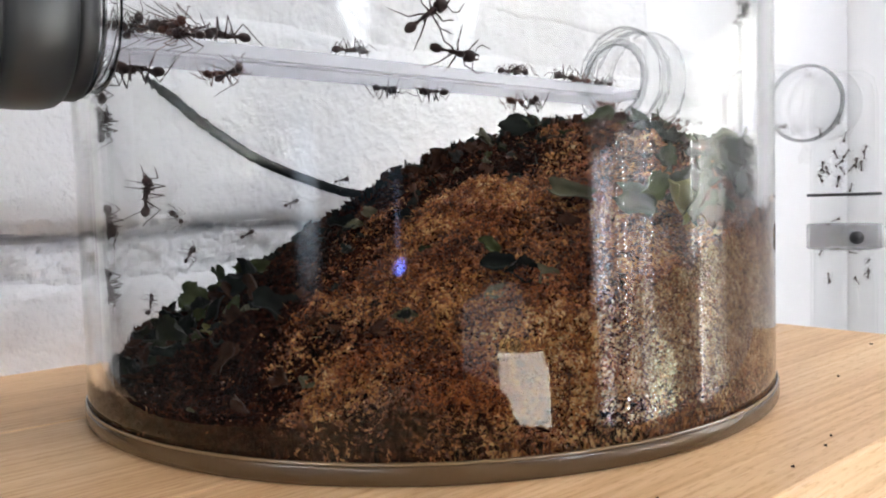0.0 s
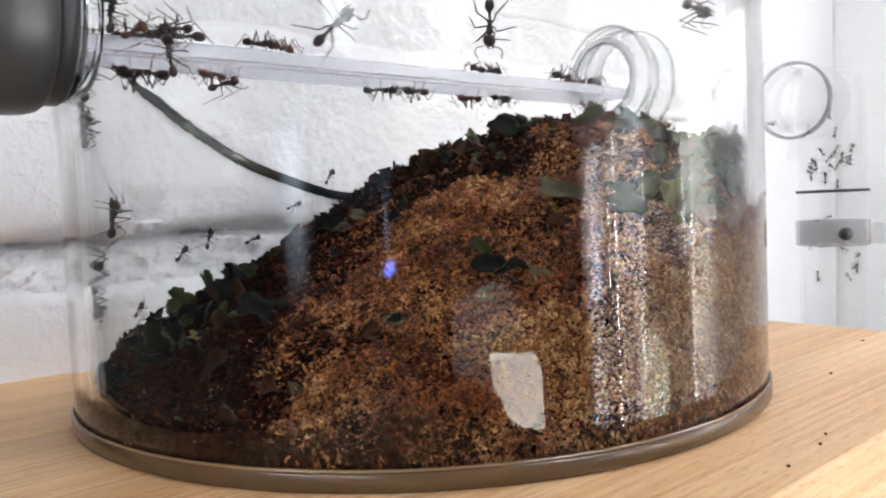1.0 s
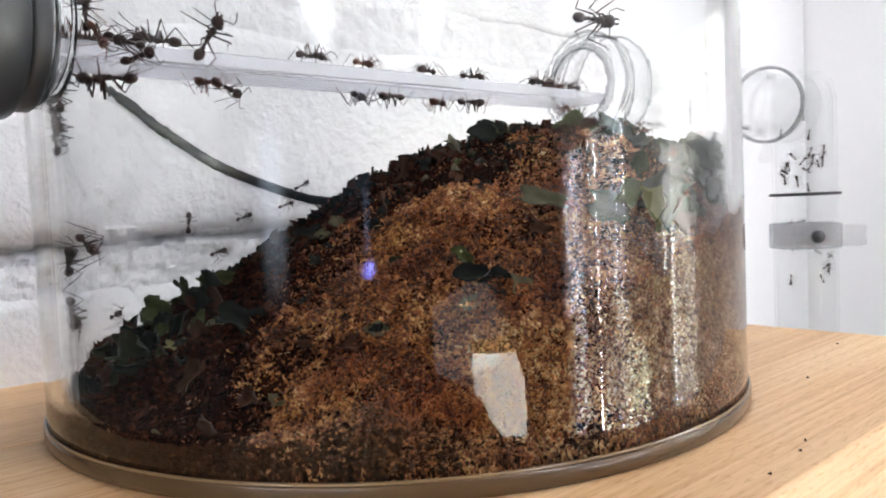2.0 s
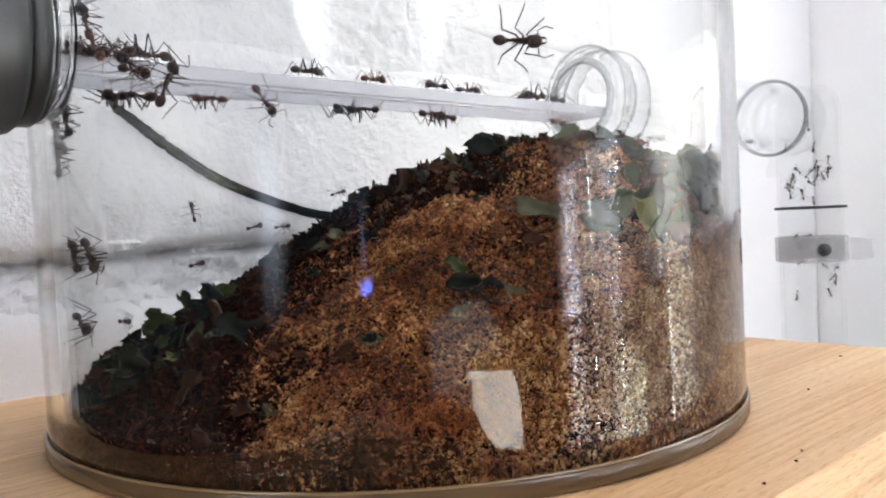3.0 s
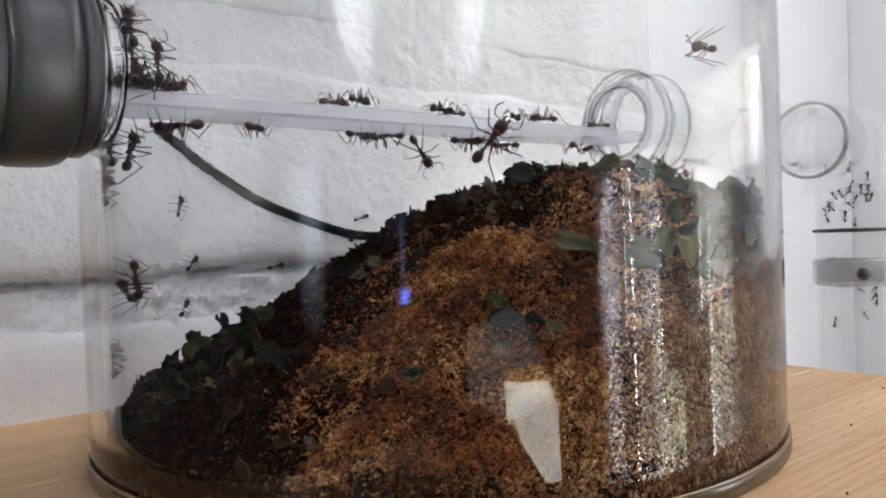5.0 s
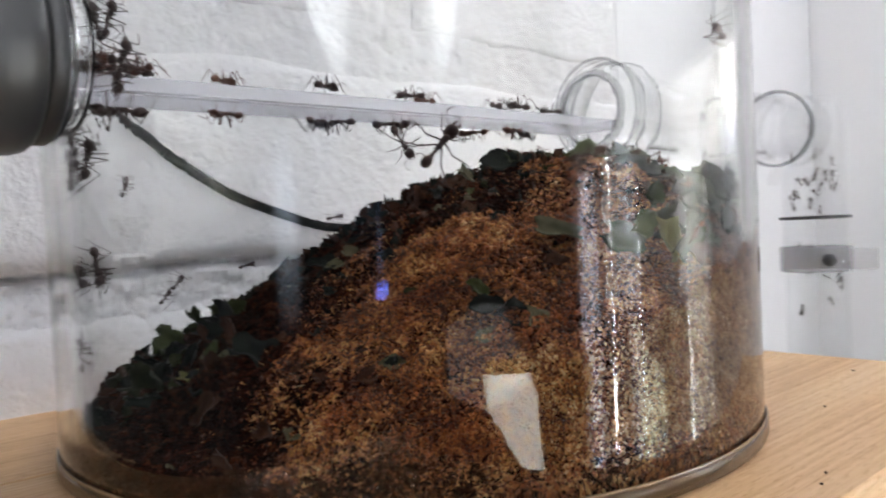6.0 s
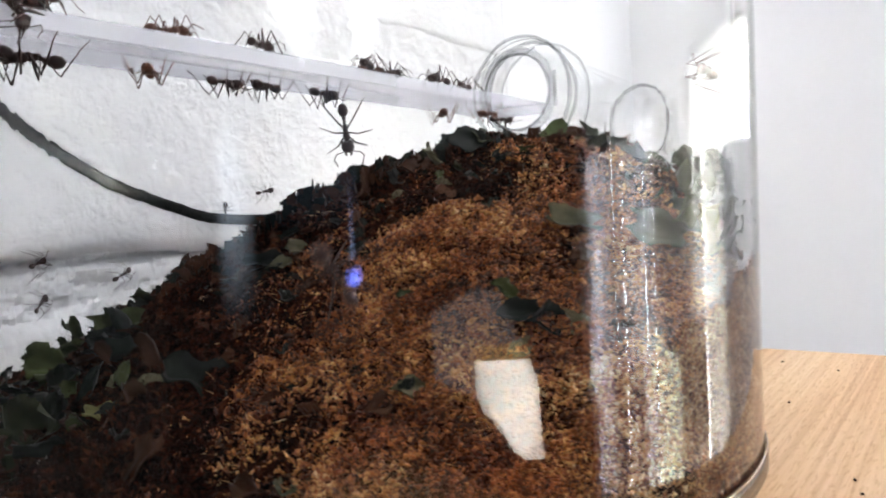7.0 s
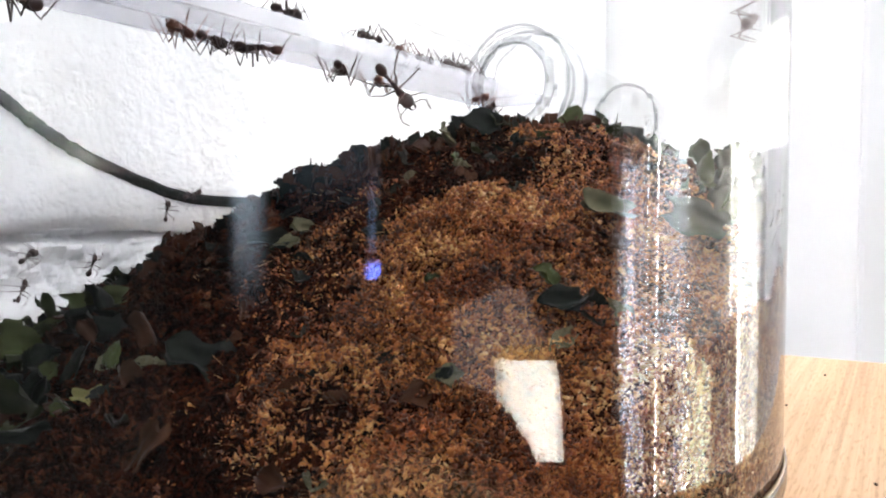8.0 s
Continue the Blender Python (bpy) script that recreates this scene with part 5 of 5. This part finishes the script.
CLIMBERS = [
    (0, 1.0, [(0, -89.7, 0.0715, 35), (0.5, -92.4, 0.0718, 35), (1, -98.9, 0.0704, 40), (1.2, -101.5, 0.0707, 40), (2.3, -114.2, 0.0712, 55), (2.5, -115.1, 0.0704, 55),
              (3, -117.4, 0.0671, 60), (3.5, -121.2, 0.0668, 60), (4, -127.6, 0.0672, 55), (4.5, -133.4, 0.0654, 55), (5.8, -136.6, 0.0617, 55), (6, -138.8, 0.0608, 60), (8, -142, 0.059, 70)]),
    (1, 1.0, [(0, -86.7, 0.0661, -15), (0.2, -86.1, 0.0662, -30), (0.4, -85.1, 0.0666, -50), (0.6, -83.9, 0.0676, -70), (0.8, -82.1, 0.0694, -85), (1, -80.7, 0.0704, -92),
              (1.2, -80.4, 0.0715, -90), (2.3, -80, 0.092, -92), (4.5, -79, 0.13, -90), (8, -78, 0.16, -90)]),
    (0, 1.05, [(0, -26, 0.081, 0), (0.5, -36, 0.079, 0), (1, -48.4, 0.0754, -5), (1.2, -54.2, 0.0747, -5), (2.3, -66.3, 0.0719, 0), (2.5, -67.8, 0.0713, 2), (3, -73.9, 0.0709, 0),
               (3.5, -77.8, 0.0708, -15), (4, -80.9, 0.0694, 20), (4.5, -82.5, 0.0669, 48), (4.7, -82.7, 0.0644, 50), (5.8, -85.7, 0.0581, 48), (6, -86.8, 0.0581, 48),
               (6.5, -90.5, 0.0556, 38), (6.8, -94.0, 0.0525, 70), (7.1, -105.0, 0.0300, 150), (7.4, -113.0, 0.0090, 225), (8, -114.0, 0.0080, 230)]),
    (4, 0.95, [(0, -96, 0.125, 185), (2.3, -84, 0.098, 180), (3.3, -73.5, 0.0805, 175), (3.5, -69.6, 0.0808, 175), (4, -66.7, 0.0794, 178), (4.5, -60.5, 0.0782, 182), (4.7, -56.6, 0.0778, 182),
               (5.8, -39.3, 0.0785, 175), (6, -38.1, 0.0800, 170), (6.5, -45.6, 0.0710, 170), (7, -54.7, 0.0653, 175), (7.5, -55.6, 0.0650, 185), (8, -56.0, 0.0704, 200)]),
    (1, 1.0, [(0, -130.6, 0.0456, 80), (0.5, -134.5, 0.0466, 80), (1, -135.6, 0.0428, 70), (1.2, -136.0, 0.042, 50), (2.3, -136.0, 0.04, -40), (3.5, -134.3, 0.041, -60),
              (4.5, -134.6, 0.0412, -80), (5.8, -136.0, 0.0417, -80), (6, -137.2, 0.0421, -75), (8, -139, 0.043, -60)]),
    (2, 1.1, [(0, -146.9, 0.0289, -70), (1, -146.7, 0.027, -60), (2.5, -141.2, 0.0277, -50), (3.5, -138.1, 0.0282, 10), (4.5, -143.1, 0.0258, 90), (5.8, -150.4, 0.0242, 90), (8, -152, 0.022, 90)]),
    (2, 1.1, [(0, -143.9, 0.0417, -65), (1, -144.1, 0.0343, 0), (2.5, -141.9, 0.0383, 80), (3.5, -138.1, 0.0407, 150), (4.5, -136.2, 0.0387, 150), (6, -144.9, 0.0399, 150), (8, -148, 0.04, 140)]),
    (0, 0.85, [(0, -143.4, 0.0669, 80), (1, -142.8, 0.0681, 80), (2.5, -140.9, 0.0659, 100), (3.5, -138.8, 0.0642, 110), (4.5, -140.1, 0.065, 110), (5.8, -144.0, 0.0651, 110), (8, -145, 0.066, 100)]),
    (1, 1.0, [(0, -124.7, 0.0742, 170), (1, -120.8, 0.0689, 100), (1.8, -122, 0.070, 30), (2.5, -122.7, 0.0701, -30), (3.5, -122.3, 0.0716, 20), (4.5, -125.4, 0.0792, 110), (5.8, -127.7, 0.0759, 60), (8, -130, 0.077, 60)]),
    (1, 0.78, [(0, -114.2, 0.0648, 20), (1, -112.8, 0.0633, 10), (2.5, -107.0, 0.0638, -50), (3.5, -100.5, 0.0622, -60), (4.5, -93.2, 0.0614, -60), (5.8, -90.2, 0.0587, -60), (6, -91.0, 0.0591, -60),
               (6.5, -94.2, 0.0585, -70), (7, -99.5, 0.0567, -85), (7.5, -102.6, 0.0568, -80), (8, -100.3, 0.0571, -50)]),
    # round the grey connector
    (1, 0.9, [(0, -131.4, 0.0753, 30), (0.5, -132.0, 0.0774, 60), (1.2, -131.8, 0.0780, 80), (2.5, -131.4, 0.0794, 100), (3, -131.4, 0.0802, 110), (3.5, -133.1, 0.0848, 80), (4.5, -135.3, 0.0852, 95),
              (6, -129.9, 0.0831, 60), (8, -131, 0.084, 70)]),
    (4, 0.95, [(0, -123.2, 0.0739, 10), (0.5, -125.2, 0.0739, 20), (2.5, -129.7, 0.0753, -60), (3, -129.7, 0.0758, -55), (3.5, -131.2, 0.0802, -50), (4.5, -131.7, 0.0807, -70), (6, -132.8, 0.0778, -20), (8, -132, 0.079, 0)]),
    (0, 0.9, [(0, -120.3, 0.0720, 170), (0.5, -118.7, 0.0731, 175), (2.5, -124.2, 0.0719, 160), (3, -122.7, 0.0714, 150), (3.5, -130.4, 0.0758, 10), (4.5, -130.7, 0.0773, -10), (6, -129.4, 0.0742, -80), (8, -130, 0.074, -60)]),
    # on the wall at the back
    (2, 1.0, [(0, 158.3, 0.0303, 140), (1, 156.3, 0.0319, 140), (2.5, 143.3, 0.0466, 80), (3.5, 149.1, 0.0507, 80), (4.5, 156.5, 0.0549, 100), (5.8, 168.4, 0.0593, 120), (8, 172, 0.061, 120)]),
    (2, 0.95, [(0, 139.8, 0.035, 160), (1, 134.9, 0.0342, 160), (2.5, 128.9, 0.0456, 165), (3.5, 128.2, 0.0414, 170), (4.5, 132.3, 0.0391, 170), (6, 132.8, 0.0363, 170), (8, 133.3, 0.0304, 120)]),
    (2, 1.0, [(0, 161.8, 0.0412, 30), (1, 147.6, 0.0353, 110), (2.5, 136.4, 0.032, 180), (3.5, 157.4, 0.0382, 160), (4.5, 160.6, 0.0456, 150), (5.8, 152.7, 0.0317, 140), (6.5, 154.5, 0.0395, 170), (8, 148.1, 0.0337, 160)]),
    (3, 1.1, [(0, 127.0, 0.0443, 160), (1, 123.0, 0.0443, 160), (2.5, 109.5, 0.0549, 155), (3.5, 104.0, 0.0533, 175), (4.5, 109.0, 0.0536, 160), (6, 108.5, 0.0502, 170), (6.5, 107.1, 0.0498, 90), (8, 116.2, 0.0432, 100)]),
    (3, 1.1, [(0, 113.2, 0.0514, 170), (1, 113.0, 0.0532, 120), (2.5, 120.9, 0.0434, 180), (4.5, 115.3, 0.0463, 150), (6, 101.3, 0.0469, 160), (7, 99.4, 0.0541, 170), (8, 110.9, 0.0478, 160)]),
    (2, 0.95, [(0, 174.1, 0.0189, 120), (3.5, 167.6, 0.0221, 190), (4.5, 163.4, 0.0277, 130), (6.5, 155.3, 0.0297, 150), (8, 149.8, 0.0264, 130)]),
]


def ants():
    rng = random.Random(77)
    for model, size, rows in CLIMBERS:
        ant("glass", model, glass_rows(rows), size)
    # on the bridge: model, heading, then the place along it at each of the times
    times = (0.0, 1.0, 2.5, 3.5, 4.5, 6.0, 7.0, 8.0)
    top = [(0, 190, (-0.0524, -0.0585, -0.0581, -0.0641, -0.0684, -0.0700, -0.0692, -0.0715)), (1, 130, (-0.0600, -0.0660, -0.0690, -0.0700, -0.0720, -0.0725, -0.0720, -0.0700)),
           (1, 5, (-0.0253, -0.0433, -0.0204, -0.0335, -0.0240, -0.0261, -0.0257, -0.0224)), (4, 8, (-0.0650, -0.0374, -0.0068, -0.0104, -0.0169, -0.0483, -0.0443, -0.0515)),
           (2, 182, (0.0298, 0.0196, 0.0075, 0.0170, 0.0050, -0.0010, 0.0033, 0.0014)), (4, 178, (0.0581, 0.0622, 0.0590, 0.0351, 0.0100, 0.0072, 0.0085, 0.0167)),
           (2, 10, (0.0266, 0.0247, 0.0263, 0.0221, 0.0251, 0.0307, 0.0140, 0.0260)), (1, 170, (0.0500, 0.0530, 0.0545, 0.0455, 0.0396, 0.0409, 0.0338, 0.0400)),
           (2, 176, (0.0690, 0.0701, 0.0710, 0.0553, 0.0660, 0.0556, 0.0453, 0.0447))]
    for i, (model, h, places) in enumerate(top):
        d = PLATE_D[0] + 0.0035 + rng.uniform(0, 0.004) + (0.006 if i == 1 else 0.0)
        ant("plate", model, [(t, on_plate(s, d + rng.uniform(-0.001, 0.001), h + rng.uniform(-25, 25))) for t, s in zip(times, places)], rng.uniform(1.05, 1.3))
    under = [(4, 185, (-0.0540, -0.0530, -0.0475, -0.0485, -0.0484, -0.0482, -0.0474, -0.0441)), (0, 160, (-0.0700, -0.0666, -0.0690, -0.0593, -0.0614, -0.0690, -0.0664, -0.0690)),
             (2, 10, (-0.0131, -0.0111, -0.0115, -0.0220, -0.0221, -0.0267, -0.0328, -0.0379)), (1, 165, (0.0007, -0.0017, -0.0047, -0.0149, -0.0132, -0.0214, -0.0238, -0.0288)),
             (1, 20, (0.0351, 0.0263, 0.0175, 0.0052, 0.0124, -0.0085, -0.0111, -0.0087)), (4, 175, (0.0330, 0.0200, 0.0153, 0.0250, 0.0279, 0.0247, 0.0371, 0.0101)),
             (4, 190, (0.0645, 0.0657, 0.0602, 0.0577, 0.0551, 0.0336, 0.0503, 0.0447)), (2, 15, (0.0715, 0.0710, 0.0700, 0.0650, 0.0656, 0.0440, 0.0650, 0.0600))]
    for i, (model, h, places) in enumerate(under):
        d = PLATE_D[0] + 0.003 + rng.uniform(0, 0.006)
        ant("under", model, [(t, on_plate(s, d + rng.uniform(-0.001, 0.001), h + rng.uniform(-50, 50), True)) for t, s in zip(times, places)], rng.uniform(1.1, 1.3))
    # crowd at the grey connector
    for i, (s, d, h) in enumerate(((-0.0690, -0.003, 20), (-0.0660, 0.003, 170), (-0.0640, -0.005, 80))):
        ant("port", (0, 1, 4, 1, 2, 0, 1)[i], [(t, on_plate(s + back + rng.uniform(-0.002, 0.003), d + rng.uniform(-0.001, 0.001), h + rng.uniform(-30, 30)))
                                               for t, back in ((0.0, -0.005), (1.2, -0.016), (2.8, -0.006), (4.0, 0.0), (6.0, 0.0), (8.0, -0.004))], 1.05)
    for az, z, h in ((-133, 0.0850, 100), (-150, 0.0610, 90), (-147, 0.0580, 70)):
        ant("port", rng.choice((0, 1, 2)), [(t, on_glass(az + rng.uniform(-1.5, 1.5), z + rng.uniform(-0.002, 0.002), h + rng.uniform(-25, 25))) for t in (0.0, 2.0, 4.0, 6.0, 8.0)], 1.0)
    # on the heap
    spots = [(-0.0043, 0.0024, 60), (-0.012, 0.006, 120), (-0.020, 0.018, 200), (-0.030, 0.026, 40), (0.030, -0.012, 10), (0.036, -0.010, 150), (0.044, -0.014, 80), (0.050, -0.006, -40),
             (0.058, -0.012, 60), (0.025, -0.008, 250), (0.010, -0.006, 20), (-0.045, 0.026, 80), (0.055, -0.028, 100)]
    for i, (x, y, h) in enumerate(spots):
        warm = 4 <= i <= 9
        ant("heap", 4 if warm else rng.choice((2, 3)), [(t, on_heap(x + rng.uniform(-0.0012, 0.0012), y + rng.uniform(-0.0012, 0.0012), h + rng.uniform(-30, 30))) for t in (0.0, 2.7, 5.3, 8.0)], 0.9)
    # in the upright tube and the tee
    foot = local(TEE_S, 0, 0)
    for i in range(34):
        z = rng.choice((rng.uniform(0.042, 0.080), rng.uniform(0.041, 0.066), rng.uniform(0.041, 0.062), rng.uniform(-0.008, 0.036), rng.uniform(0.002, 0.036)))
        side = math.degrees(math.asin(rng.uniform(-0.9, 0.9)))
        az, h = rng.choice((-118 + side, 62 + side)), rng.choice((90, -90, 60, -70, 20, 130))
        step = rng.uniform(-0.010, 0.010)
        ant("tube", 3, [(t, in_tube(az + 5 * math.sin(t + i), z + step * t / 8, h + rng.uniform(-15, 15), foot, 0.0119)) for t in (0.0, 2.7, 5.3, 8.0)], rng.uniform(0.7, 1.0))
    for i in range(7):
        s = rng.uniform(0.085, 0.20)
        turn = PLAN.to_3x3()
        h = rng.choice((0, 180))
        ant("tube", 3, [(t, frame_pose(local(s + 0.004 * math.sin(t * 0.6 + i), rng.uniform(-0.001, 0.001), PORT_Z - 0.0116), turn @ Vector((math.cos(radians(h)), math.sin(radians(h)), 0)), (0, 0, 1)))
                        for t in (0.0, 2.7, 5.3, 8.0)], 0.9)


ants()
for m_ in MODELS:
    for o_ in (*m_.children_recursive, m_):
        bpy.data.objects.remove(o_)


def stepping(ob, period, swing, start):
    """Rows for the legs of a walking ant: the two tripods swing in turn about the body."""
    legs = [c for c in ob.children if c.name.startswith("leg")]
    for k, part_ in enumerate(legs):
        sign = 1 if k in (0, 2, 4) else -1
        rows, n = [], int(8.0 / period)
        for i in range(n + 1):
            turn = swing * sign * (1 if (i + start) % 2 else -1)
            rows.append((8.0 * i / n, pose(0, 0, 0, 0, 0, turn)))
        walk(part_, rows)


def motions():
    for ob, rows in ANTS:
        walk(ob, rows)
    for k, (ob, rows) in enumerate(ANTS[:19]):
        stepping(ob, 0.25 + 0.03 * (k % 4), 7.0, k)


motions()
